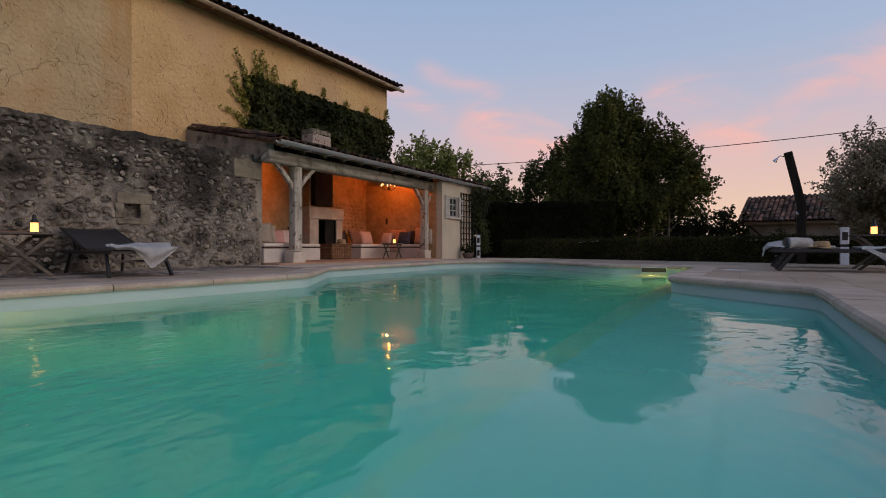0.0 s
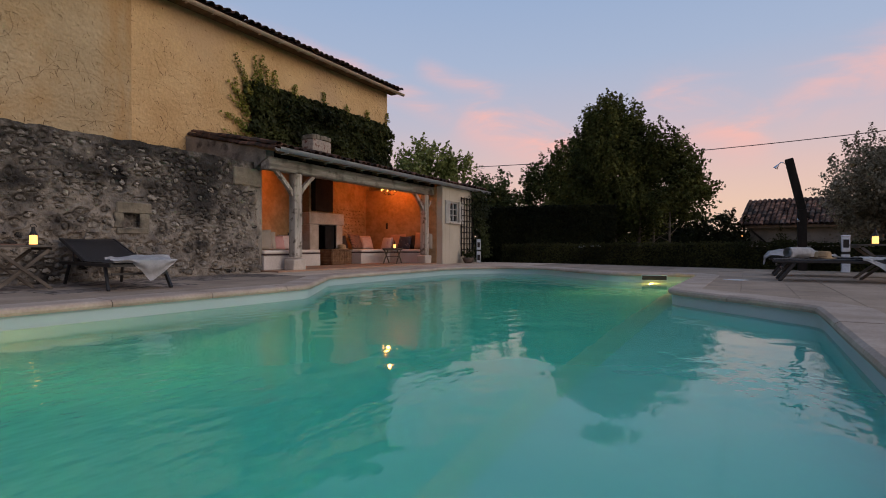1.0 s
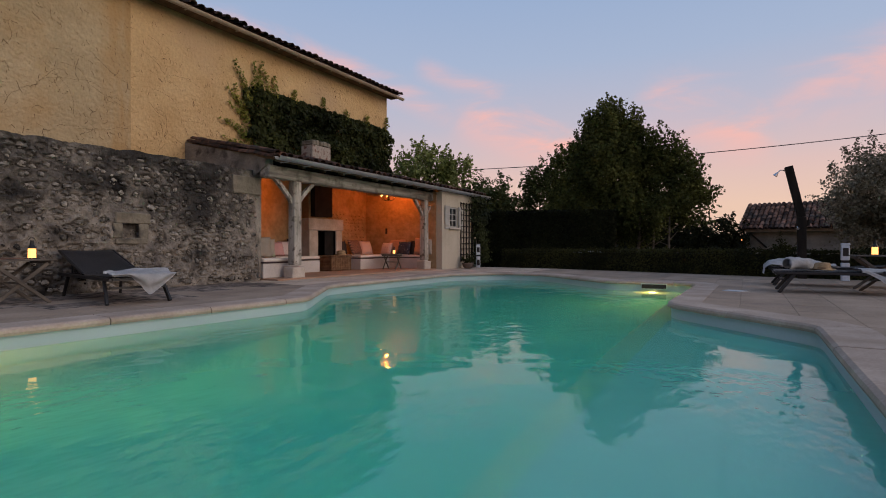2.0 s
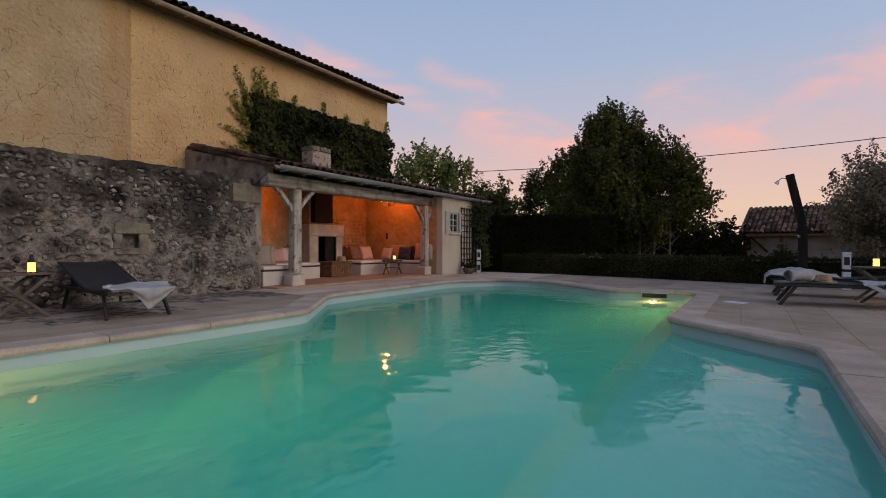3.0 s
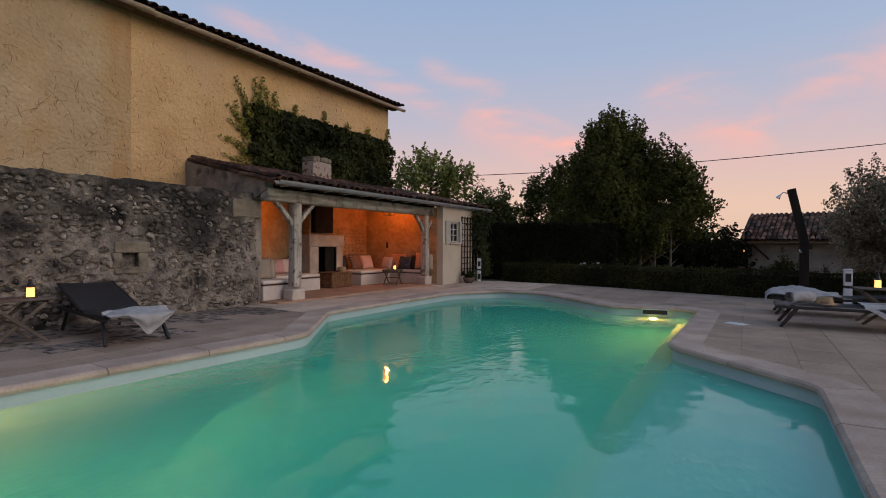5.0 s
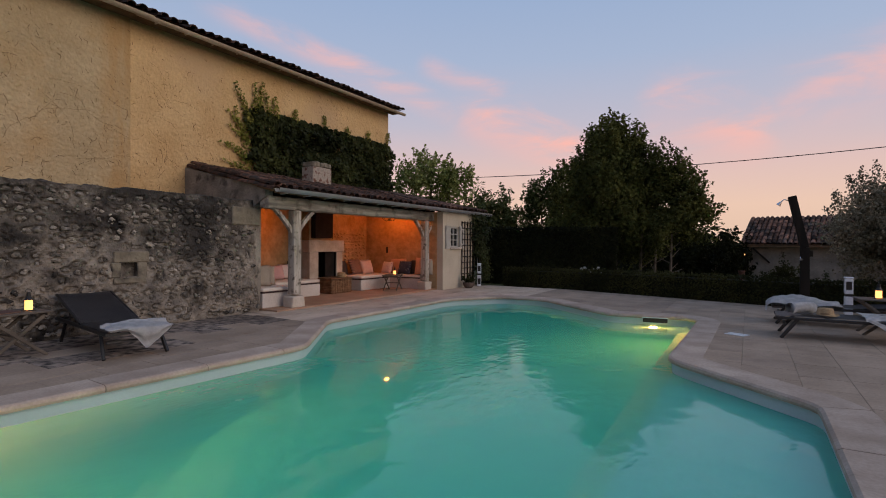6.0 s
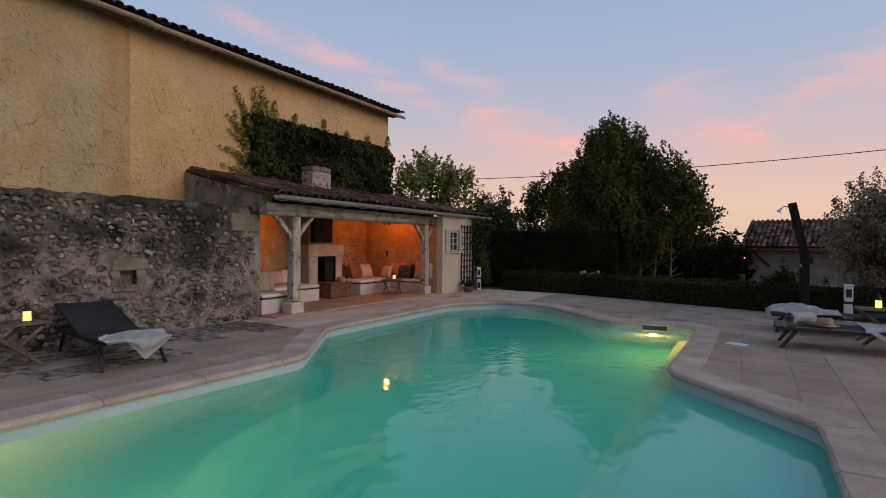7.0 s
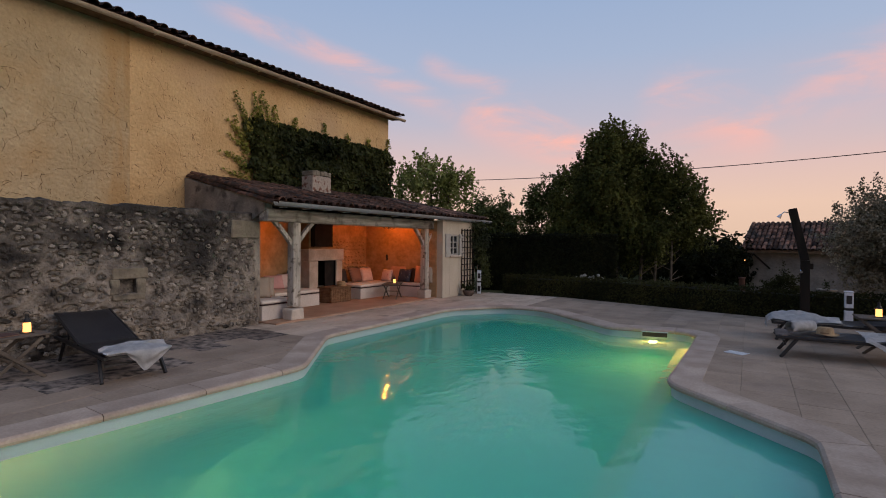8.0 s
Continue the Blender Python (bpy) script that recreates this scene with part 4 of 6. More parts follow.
def make_tree(at, label, crowns, leaf, mat, trunks, seed, category="tree", name="tree", shoots=()):
    tree = thing(name, label, category, at)
    rng = random.Random(seed)
    for k, (dx, dy, lean, r, h) in enumerate(trunks):
        bm = bmesh.new()
        top = Vector((dx + lean, dy, h))
        rod((dx, dy, -0.1), top, r, r * 0.45, 8, bm)
        for _ in range(9):
            f = rng.uniform(0.35, 1.0)
            base = Vector((dx, dy, -0.1)).lerp(top, f)
            ang = rng.uniform(0, 6.28)
            tip = base + Vector((math.cos(ang) * 0.9, math.sin(ang) * 0.9, rng.uniform(0.3, 0.8))) * (h / 4.5)
            rod(base, tip, r * 0.35, r * 0.10, 6, bm)
        part("trunk", bm, BARK, tree)
    for k, (c, radii, n, per, clump) in enumerate(crowns):
        p, q = crown_points(c, radii, n, per, seed + k, clump=clump)
        part("crown", leaf_mesh(p, q, leaf, mat, 0.5, 0.5, seed + k), mat, tree)
    for k, (c, radii, n, per, length, *rise) in enumerate(shoots):
        p, q = shoot_points(c, radii, n, per, seed + 50 + k, length, *rise)
        part("crown", leaf_mesh(p, q, leaf, mat, 0.4, 0.6, seed + 50 + k), mat, tree)
    return tree


# near-black solid body that shows between the hedge leaves
HEDGE_CORE = surface("hedge_core", (0.010, 0.012, 0.006), (0.022, 0.024, 0.011), 6.0, 0.97, 0.6, 30)


def hedge_run(name, a, b, depth, h, leaf, count, seed, label, z0=0.0, mat=None):
    """A clipped hedge from a to b: a dense core under a coat of leaves."""
    a, b = Vector((*a, z0)), Vector((*b, z0))
    length, ang = (b - a).length, math.degrees(math.atan2(b.y - a.y, b.x - a.x))
    hedge = thing(name, label, "hedge", tuple(a), ang)
    part("core", roughen(box(0.05, length - 0.05, 0.06, depth - 0.06, -0.05, h - 0.08), 0.02, 5), HEDGE_CORE, hedge)
    rng = np.random.default_rng(seed)
    side = rng.uniform(0, 1, count)
    x = rng.uniform(0, length, count)
    t = rng.uniform(0, 1, count)
    front = side < 0.62
    wob = np.array([0.05 * noise.noise(Vector((q * 1.3, w * 3, seed))) + 0.035 * noise.noise(Vector((q * 5.0, w * 5, seed))) for q, w in zip(x, t)])
    rag = rng.exponential(0.018, count)
    pts = np.where(front[:, None], np.stack([x, 0.03 - wob - rag * 0.6, t * h], 1), np.stack([x, t * depth, h - 0.02 + wob + rag], 1))
    nor = np.where(front[:, None], (0.0, -1.0, 0.5), (0.0, -0.2, 1.0))
    part("foliage", leaf_mesh(pts, nor, leaf, mat or BOX_LEAF, -0.3, 0.6, seed), BOX_LEAF, hedge)
    return hedge


hedge_run("box_hedge", (-6.75, 15.45), (-4.1, 15.12), 0.6, 0.60, 0.05, 5200, 11, "low clipped dark box hedge along the paving", -0.05)
hedge_run("box_hedge", (-4.1, 15.12), (6.5, 12.0), 0.6, 0.62, 0.05, 17000, 12, "low clipped dark box hedge along the paving", -0.05)
hedge_run("tall_hedge", (-8.0, 16.4), (-3.6, 17.6), 1.2, 1.95, 0.10, 9000, 13, "tall dark clipped hedge behind the pool house", -0.1, DARK_LEAF)

make_tree((-4.15, 19.7, -0.5), "large dark lime tree with dense foliage against the dusk",
          [((-0.15, 0, 3.6), (1.35, 1.3, 1.9), 200, 70, 0.44), ((1.9, 0.3, 3.1), (0.7, 0.8, 1.2), 80, 64, 0.36), ((0.2, 0.0, 2.2), (2.2, 1.5, 0.9), 140, 64, 0.44)], 0.098, TREE_LEAF,
          [(-0.7, -0.2, 0.1, 0.09, 3.4), (0.1, -0.4, 0.1, 0.08, 3.2), (0.9, -0.3, 0.1, 0.07, 2.8), (-1.5, -0.2, -0.1, 0.06, 2.4), (1.4, -0.5, 0.1, 0.06, 2.4), (1.9, -0.3, 0.05, 0.06, 2.2), (-0.2, -0.6, 0.0, 0.05, 2.0)], 21,
          shoots=[((-0.15, 0, 3.75), (1.5, 1.5, 2.3), 420, 62, 0.95), ((0.0, 0, 5.35), (0.95, 0.95, 1.1), 120, 58, 0.95), ((1.05, 0.1, 4.2), (0.8, 0.9, 1.15), 110, 58, 0.85), ((-1.5, 0, 3.35), (1.0, 1.0, 1.75), 170, 58, 0.85),
                  ((1.95, 0.3, 3.4), (0.85, 0.9, 1.6), 150, 54, 0.85, 0.15), ((2.65, 0.3, 2.8), (0.55, 0.7, 1.0), 80, 50, 0.95, 0.05), ((0.1, -0.1, 2.3), (2.4, 1.6, 0.95), 260, 58, 0.75)])
make_tree((-8.05, 22.4, -0.7), "light airy young tree behind the lime tree", [((0.2, 0, 3.2), (0.9, 0.9, 1.5), 60, 36, 0.36)], 0.12, MID_LEAF, [(0, 0, 0.1, 0.06, 3.6)], 26,
          shoots=[((0.1, 0, 3.4), (1.0, 0.9, 1.45), 120, 34, 0.75), ((1.0, 0, 3.9), (0.7, 0.7, 1.2), 60, 34, 0.7)])
make_tree((-15.5, 24.8, -0.25), "airy ash tree with light green leaves behind the house", [((0, 0, 4.8), (2.0, 1.8, 1.3), 45, 40, 0.40)], 0.17, FAR_LEAF, [(0, 0, 0.2, 0.12, 5.6), (0.8, 0.3, 0.4, 0.08, 5.0)], 31,
          shoots=[((-0.3, 0, 5.1), (2.2, 1.8, 1.5), 130, 34, 1.1), ((1.5, 0.4, 4.6), (1.3, 1.3, 1.3), 60, 34, 1.0)])
make_tree((-9.6, 20.5, -0.6), "small leafy tree beside the pool house", [((0, 0, 2.7), (1.3, 1.2, 1.2), 170, 48, 0.4)], 0.14, MID_LEAF, [(0, 0, 0.1, 0.07, 2.8)], 41)
make_tree((-1.2, 24.5, -1.1), "distant dark bushes on the slope below the garden", [((0, 0, 1.6), (1.5, 1.2, 1.3), 130, 50, 0.4), ((-2.0, 0.6, 1.4), (1.6, 1.2, 1.1), 110, 50, 0.4)], 0.13, DARK_LEAF, [(0, 0, 0.1, 0.06, 1.6)], 51, "bush", "bush")
make_tree((2.55, 14.5, -0.1), "grey-leaved round olive bush behind the hedge", [((0.25, 0, 1.85), (1.2, 1.0, 0.95), 520, 66, 0.20), ((0.35, 0, 1.0), (1.0, 0.8, 0.75), 200, 60, 0.20)], 0.055, GREY_LEAF, [(0.1, 0, 0.05, 0.06, 1.6), (0.3, 0.1, 0.2, 0.05, 1.5)], 61, "olive bush", "olive_bush")


def distant_woods():
    rng = np.random.default_rng(8)
    pts, nor = [], []
    for _ in range(1100):
        ang = rng.uniform(0.35, 2.75)
        d = rng.uniform(42, 70)
        x, y = d * math.cos(ang) - 4, d * math.sin(ang)
        h = 2.2 + 1.6 * noise.noise(Vector((ang * 9, 2, 0))) + rng.uniform(-1.2, 0.6)
        q = rng.normal(0, 1, (26, 3)) * (1.0, 1.0, 0.8)
        pts.append(np.array((x, y, h - 1.6)) + q)
        nor.append(q + (0, 0, 0.5))
    return leaf_mesh(np.concatenate(pts), np.concatenate(nor), 0.8, DARK_LEAF, 0.3, 0.5, 9)


tagged(part("distant_woods", distant_woods(), DARK_LEAF), "low dark line of distant woods", "woods", "", "stuff")
# ---- the pool house ----
SHED_FLOOR = 0.03
GY0, GY1 = 6.80, 15.62          # roof from end to end
RX0, RZ0, RX1, RZ1 = -10.83, 3.07, -7.40, 2.34


def roof_z(x):
    return RZ0 + (RZ1 - RZ0) * (x - RX0) / (RX1 - RX0)


def verge_y(x):
    """The gable runs a little askew to the eaves."""
    return GY0 + 0.64 * (x - RX1) / (RX0 - RX1)


shed = thing("pool_house", "open-fronted lean-to pool house with oak posts and clay tile roof", "pool house", (-8.8, 10.5, 0))


def at_shed(bm):
    bmesh.ops.translate(bm, vec=(8.8, -10.5, 0), verts=bm.verts)
    return bm


part("floor", at_shed(box(-10.2, -7.6, 7.0, 12.85, -0.02, SHED_FLOOR, 0.006)), surface("terracotta_floor", (0.34, 0.20, 0.13), (0.44, 0.27, 0.18), 2.0, 0.8, 0.2, 30), shed, "worn terracotta floor")
part("back_wall", at_shed(roughen(sheet(lambda u, v: Vector((-10.16, 7.22 + 5.63 * u, 2.95 * v)), 60, 30), 0.018, 3.0)), PLASTER, shed, "warm lime plaster wall with rough stone showing through", True)


def wall_relief():
    """Low stones that show through the plaster of the back wall."""
    verts, faces = [], []
    for r in range(9):
        y = 11.0 + random.uniform(0, 0.1)
        while y < 12.75:
            me = random.choice(RUBBLES_LOOSE)
            m = Matrix.Translation((-10.165 + 8.8, y - 10.5, 0.75 + 0.105 * r + random.uniform(-0.02, 0.02))) @ Euler((0, random.uniform(-0.2, 0.2), radians(90))).to_matrix().to_4x4() @ Matrix.Diagonal((1.2, 0.55, 0.9, 1))
            base = len(verts)
            verts += [tuple(m @ w.co) for w in me.vertices]
            faces += [tuple(i + base for i in p.vertices) for p in me.polygons]
            y += random.uniform(0.13, 0.2)
    me = bpy.data.meshes.new("m")
    me.from_pydata(verts, [], faces)
    return me


tagged(part("plaster_relief", wall_relief(), PLASTER, shed), "rough stone courses showing through the plaster", "", "", "stuff")
GABLE = surface("patchy_gable_render", (0.20, 0.175, 0.15), (0.33, 0.29, 0.245), 2.2, 0.95, 0.7, 26, stain=(0.05, 0.043, 0.038), stain_scale=3.5, stain_lo=0.54, stain_hi=0.72, depth=0.03)


def gable_block(outline):
    """A flat block of the gable from an outline of (x, z), following its slight skew."""
    bm = bmesh.new()
    n = len(outline)
    v = [bm.verts.new((x, GY0 + 0.45 * (x - RX1) / (RX0 - RX1) + dy, z)) for dy in (-0.03, 0.16) for x, z in outline]
    bm.faces.new(v[:n]), bm.faces.new(v[n:])
    for i in range(n):
        bm.faces.new((v[i], v[(i + 1) % n], v[n + (i + 1) % n], v[n + i]))
    return bm


part("gable_wall", at_shed(gable_block(((-8.116, 2.0), (-7.72, 2.18), (-7.72, roof_z(-7.72) - 0.07), (-8.116, roof_z(-8.116) - 0.07)))), GABLE, shed)
bm = gable_block(((RX0, 0.0), (-8.12, 0.0), (-8.12, roof_z(-8.12) - 0.07), (RX0, roof_z(RX0) - 0.07)))
part("gable_wall", at_shed(bm), GABLE, shed, "grey patchy lime rendered gable")
for x0, x1, y0, y1 in ((-10.16, -7.40, 12.80, 12.98), (-7.58, -7.40, 12.984, 13.20), (-7.58, -7.40, 13.74, 14.78), (-10.16, -7.40, 14.60, 14.776)):
    part("end_wall", at_shed(box(x0, x1, y0, y1, 0.0, 2.24 if x1 - x0 < 1 else 2.22)), STUCCO, shed)
for z0, z1 in ((0.0, 1.21), (1.82, 2.24)):
    part("end_wall", at_shed(box(-7.58, -7.40, 13.204, 13.736, z0, z1)), STUCCO, shed)
part("end_lining", at_shed(box(-10.155, -7.585, 12.775, 12.797, 0.03, 2.215)), PLASTER, shed, "warm lime plaster on the end wall")
# the roof: boarding, rafters, tiles
def roof_y(u, v):
    y0 = verge_y(RX0 + (RX1 - RX0) * u)
    return y0 + (GY1 - y0) * v


bm = sheet(lambda u, v: Vector((RX0 + (RX1 - RX0) * u, roof_y(u, v), roof_z(RX0 + (RX1 - RX0) * u) - 0.05)), 2, 2)
bmesh.ops.solidify(bm, geom=list(bm.faces), thickness=0.03)
part("ceiling_boards", at_shed(bm), RAFTER, shed, "brown boarded underside of the roof")
TILE_RISE = math.atan2(RZ0 - RZ1, RX1 - RX0)
bm = sheet(lambda u, v: Vector((RX0 + (RX1 + 0.02 - RX0) * u, roof_y(u, v), roof_z(RX0 + (RX1 - RX0) * u) - 0.02 + 0.022 * math.cos(2 * math.pi * 42 * v + math.pi))), 4, 336)
shed_roof = part("roof", at_shed(bm), TILE, shed, "low roof of old dark red clay tiles", True)
for k in range(1, 15):
    y = GY0 + 0.35 + 0.6 * k
    part("rafter", at_shed(beam((RX0 + 0.05, y, roof_z(RX0) - 0.13), (RX1 - 0.26, y, roof_z(RX1 - 0.26) - 0.12), 0.08, 0.09)), RAFTER, shed)
part("eaves_board", at_shed(box(-7.45, -7.43, GY0, GY1, 2.235, 2.295)), RAFTER, shed)
bm = beam((RX0 + 0.02, verge_y(RX0) - 0.045, roof_z(RX0) - 0.05), (RX1 - 0.02, GY0 - 0.045, roof_z(RX1) - 0.05), 0.03, 0.07)
part("barge_board", at_shed(bm), RAFTER, shed)
# the oak frame
part("wall_plate", at_shed(box(-7.86, -7.80, 6.92, 12.97, 2.212, 2.36)), DARKWOOD, shed, "dark board closing the eaves above the beam")
part("beam", at_shed(roughen(box(-7.93, -7.68, 6.86, 12.97, 1.97, 2.21, 0.02), 0.008, 4)), OAK_BEAM, shed, "long weathered grey oak beam")
for y in (7.62, 12.47):
    post = part("post", at_shed(roughen(box(-7.88, -7.70, y - 0.10, y + 0.10, 0.28, 1.97, 0.022, seg=2), 0.012, 3)), OAK, shed, "weathered grey oak post")
    part("post_base", at_shed(roughen(box(-7.95, -7.66, y - 0.17, y + 0.17, 0.0, 0.25, 0.035, seg=2), 0.02, 6)), LIMESTONE, post, "rough limestone post base")
    for s in (-1, 1):
        bm = bmesh.new()
        n = 8
        rows = []
        for k in range(n + 1):
            f = k / n
            yy = y + s * (0.08 + 0.44 * f)
            zz = 1.53 + 0.46 * f ** 0.82
            tx = Vector((0, s * 0.44, 0.46 * 0.82 * max(f, 0.1) ** -0.18)).normalized()
            nn = Vector((0, -tx.z * s, tx.y * s)) * 0.038
            rows.append([bm.verts.new(Vector((x, yy, zz)) + q) for x, q in ((-7.84, nn), (-7.76, nn), (-7.76, -nn), (-7.84, -nn))])
        for a, b in zip(rows, rows[1:]):
            for i in range(4):
                bm.faces.new((a[i - 1], a[i], b[i], b[i - 1]))
        bm.faces.new(rows[0]), bm.faces.new(rows[-1])
        part("brace", at_shed(bm), OAK, post, "curved oak brace")
# gutter and downpipe
bm = sheet(lambda u, v: Vector((-7.285 + 0.074 * math.cos(math.pi * (1 + u)), 6.72 + 8.95 * v, 2.315 - 0.012 * v + 0.075 * math.sin(math.pi * (1 + u)))), 8, 1)
bmesh.ops.solidify(bm, geom=list(bm.faces), thickness=0.005)
gutter = part("gutter", at_shed(bm), ZINC, shed, "grey zinc half-round gutter")
for k in range(16):
    part("bracket", at_shed(box(-7.42, -7.225, 6.9 + 0.58 * k, 6.925 + 0.58 * k, 2.215, 2.225)), ZINC, gutter)
bm = bmesh.new()
for a, b in (((-7.36, 15.5, 2.22), (-7.36, 15.4, 2.08)), ((-7.36, 15.4, 2.08), (-7.5, 14.9, 1.98)), ((-7.5, 14.9, 1.98), (-7.46, 14.84, 0.05))):
    rod(a, b, 0.035, None, 10, bm)
part("downpipe", at_shed(bm), ZINC, shed, "grey zinc downpipe")
# chimney stack
CHIMNEY = surface("chimney_render", (0.30, 0.25, 0.21), (0.48, 0.42, 0.35), 9.0, 0.9, 0.9, 30, stain=(0.15, 0.07, 0.05), stain_scale=9.0, stain_lo=0.5, stain_hi=0.64)
chimney = part("chimney", at_shed(roughen(box(-10.0, -9.60, 9.93, 10.62, 2.75, 3.30, 0.015), 0.012, 7)), CHIMNEY, shed, "short whitewashed stone chimney stack")
for k in range(5):
    y0 = 9.93 + 0.138 * k
    part("cap_stone", at_shed(roughen(box(-10.0, -9.595, y0 + 0.004, y0 + 0.134, 3.302, 3.43 + 0.012 * (k % 2), 0.02), 0.015, 9)), QUOIN, chimney, "dark weathered cap stone")
# window with shutters
PAINT = surface("grey_paint", (0.36, 0.335, 0.30), (0.45, 0.42, 0.38), 4.0, 0.7, 0.3, 40)
GLASS, gnd, glk, gb = material("window_glass")
gb.inputs["Base Color"].default_value = (0.02, 0.022, 0.025, 1)
gb.inputs["Roughness"].default_value = 0.06
window = part("window", at_shed(box(-7.49, -7.47, 13.22, 13.72, 1.23, 1.80)), GLASS, shed, "small six-pane casement window, dark behind")
for y0, y1, z0, z1 in ((13.205, 13.255, 1.215, 1.815), (13.685, 13.735, 1.215, 1.815), (13.258, 13.682, 1.215, 1.26), (13.258, 13.682, 1.77, 1.815), (13.455, 13.485, 1.263, 1.767)):
    part("frame", at_shed(box(-7.466, -7.42, y0, y1, z0, z1, 0.004)), PAINT, window)
for z in (1.43, 1.60):
    for y0, y1 in ((13.258, 13.452), (13.488, 13.682)):
        part("glazing_bar", at_shed(box(-7.464, -7.43, y0, y1, z - 0.012, z + 0.012)), PAINT, window)
part("sill", at_shed(box(-7.46, -7.33, 13.15, 13.80, 1.165, 1.21, 0.008)), LIMESTONE, window, "stone window sill")
for y0, y1 in ((12.93, 13.20), (13.745, 14.01)):
    shutter = part("shutter", at_shed(box(-7.395, -7.365, y0, y1, 1.17, 1.84, 0.004)), PAINT, window, "grey wooden shutter folded open")
    for z in (1.26, 1.72):
        part("batten", at_shed(box(-7.363, -7.348, y0 + 0.015, y1 - 0.015, z, z + 0.06, 0.003)), PAINT, shutter)

trellis = thing("trellis", "dark wooden square trellis fixed to the pool house wall", "trellis", (-7.37, 14.24, 0.20))
for k in range(5):
    y = -0.36 + 0.18 * k
    part("upright", box(-0.012, 0.012, y - 0.014, y + 0.014, 0.0, 1.80), DARKWOOD, trellis)
for k in range(11):
    z = 0.04 + 0.172 * k
    part("crossbar", box(0.014, 0.030, -0.38, 0.38, z - 0.013, z + 0.013), DARKWOOD, trellis)


def make_climber():
    rng = random.Random(17)
    pts, nor = [], []
    for _ in range(2300):
        z = rng.uniform(0.15, 2.25)
        half = 0.13 + 0.20 * max(0, noise.noise(Vector((z * 2, 3, 0))) + 0.4) + (0.10 if z > 1.4 else 0)
        y = 0.30 + rng.gauss(0, 1) * half * 0.8 + (0.25 if z < 0.9 else 0.0)
        pts.append((rng.uniform(0.02, 0.24), y, z))
        nor.append((1, -0.5, 0.4))
    plant = thing("climbing_plant", "dark leafy climber growing up the pool house corner", "climbing plant", (-7.38, 14.62, 0))
    bm = bmesh.new()
    for s in (0.2, 0.34, 0.42):
        rod((0.05, s, 0), (0.04, s + 0.05, 1.2), 0.018, 0.012, 6, bm)
        rod((0.04, s + 0.05, 1.2), (0.05, s - 0.1, 2.1), 0.012, 0.006, 6, bm)
    part("stem", bm, BARK, plant)
    part("foliage", leaf_mesh(pts, nor, 0.085, IVY, 0.5, 0.7, 18), IVY, plant)


make_climber()

# ---- inside the pool house ----
SOOT = surface("matt_black_steel", (0.012, 0.011, 0.011), (0.02, 0.018, 0.017), 4.0, 0.85, 0.2, 40)
fire = thing("fireplace", "pale limestone fireplace with a black steel hood", "fireplace", (-9.9, 10.45, SHED_FLOOR))
for y0, y1 in ((-0.62, -0.30), (0.38, 0.62)):
    part("jamb", roughen(box(-0.25, 0.30, y0, y1, 0.0, 1.05, 0.012), 0.006, 5), LIMESTONE, fire)
part("lintel", roughen(box(-0.25, 0.32, -0.66, 0.66, 1.053, 1.36, 0.015), 0.006, 5), LIMESTONE, fire)
part("firebox", box(-0.25, -0.10, -0.297, 0.377, 0.0, 1.048), SOOT, fire, "soot black firebox")
part("hearth", box(-0.097, 0.30, -0.297, 0.377, 0.0, 0.36, 0.01), LIMESTONE, fire)
part("lining", box(-0.097, 0.27, 0.366, 0.378, 0.362, 1.046), SOOT, fire)
part("lining", box(-0.097, 0.27, -0.298, -0.286, 0.362, 1.046), SOOT, fire)
part("fire_door", box(0.19, 0.22, 0.02, 0.36, 0.365, 1.04, 0.005), SOOT, fire, "open black steel fire door")
part("breast", box(-0.25, 0.05, -0.40, 0.38, 1.363, 2.72), PLASTER, fire, "plastered chimney breast")
part("hood", box(0.053, 0.22, -0.34, 0.32, 1.42, 2.45, 0.006), SOOT, fire, "black steel panel above the mantel")

PAINTED = surface("bench_render", (0.52, 0.46, 0.42), (0.62, 0.56, 0.52), 2.0, 0.9, 0.2, 30)
CUSHION = surface("cream_canvas", (0.60, 0.52, 0.46), (0.70, 0.62, 0.56), 4.0, 0.95, 0.3, 120, depth=0.004)
UNDER = surface("dark_piping", (0.05, 0.03, 0.03), (0.08, 0.05, 0.05), 5.0, 0.9, 0.0, 60)


def bench(blocks, label):
    x0, y0 = blocks[0][0], blocks[0][2]
    ob = thing("masonry_bench", label, "bench", (x0, y0, SHED_FLOOR), group="benches")
    for a, b, c, d in blocks:
        part("base", box(a - x0, b - x0, c - y0, d - y0, 0, 0.29, 0.01), PAINTED, ob)
        part("ledge", box(a - x0, b + 0.015 - x0, c - y0, d - y0, 0.293, 0.315, 0.004), UNDER, ob, "dark timber ledge")
    for a, b, c, d in blocks:
        pad = thing("seat_cushion", "cream canvas seat cushion on the masonry bench", "cushion", ((a + b) / 2, (c + d) / 2, SHED_FLOOR + 0.317), group="seat cushions")
        w, l = (b - a) / 2 + 0.01, (d - c) / 2 - 0.004
        part("pad", box(-w, w, -l, l, 0.0, 0.075, 0.028, seg=3), CUSHION, pad, "", True)


bench([(-10.12, -8.05, 7.04, 7.86), (-10.12, -8.98, 7.865, 9.56)], "white rendered corner bench against the plaster wall")
bench([(-10.12, -8.95, 11.08, 12.40), (-10.12, -7.85, 12.405, 12.79)], "white rendered corner bench beside the fireplace")


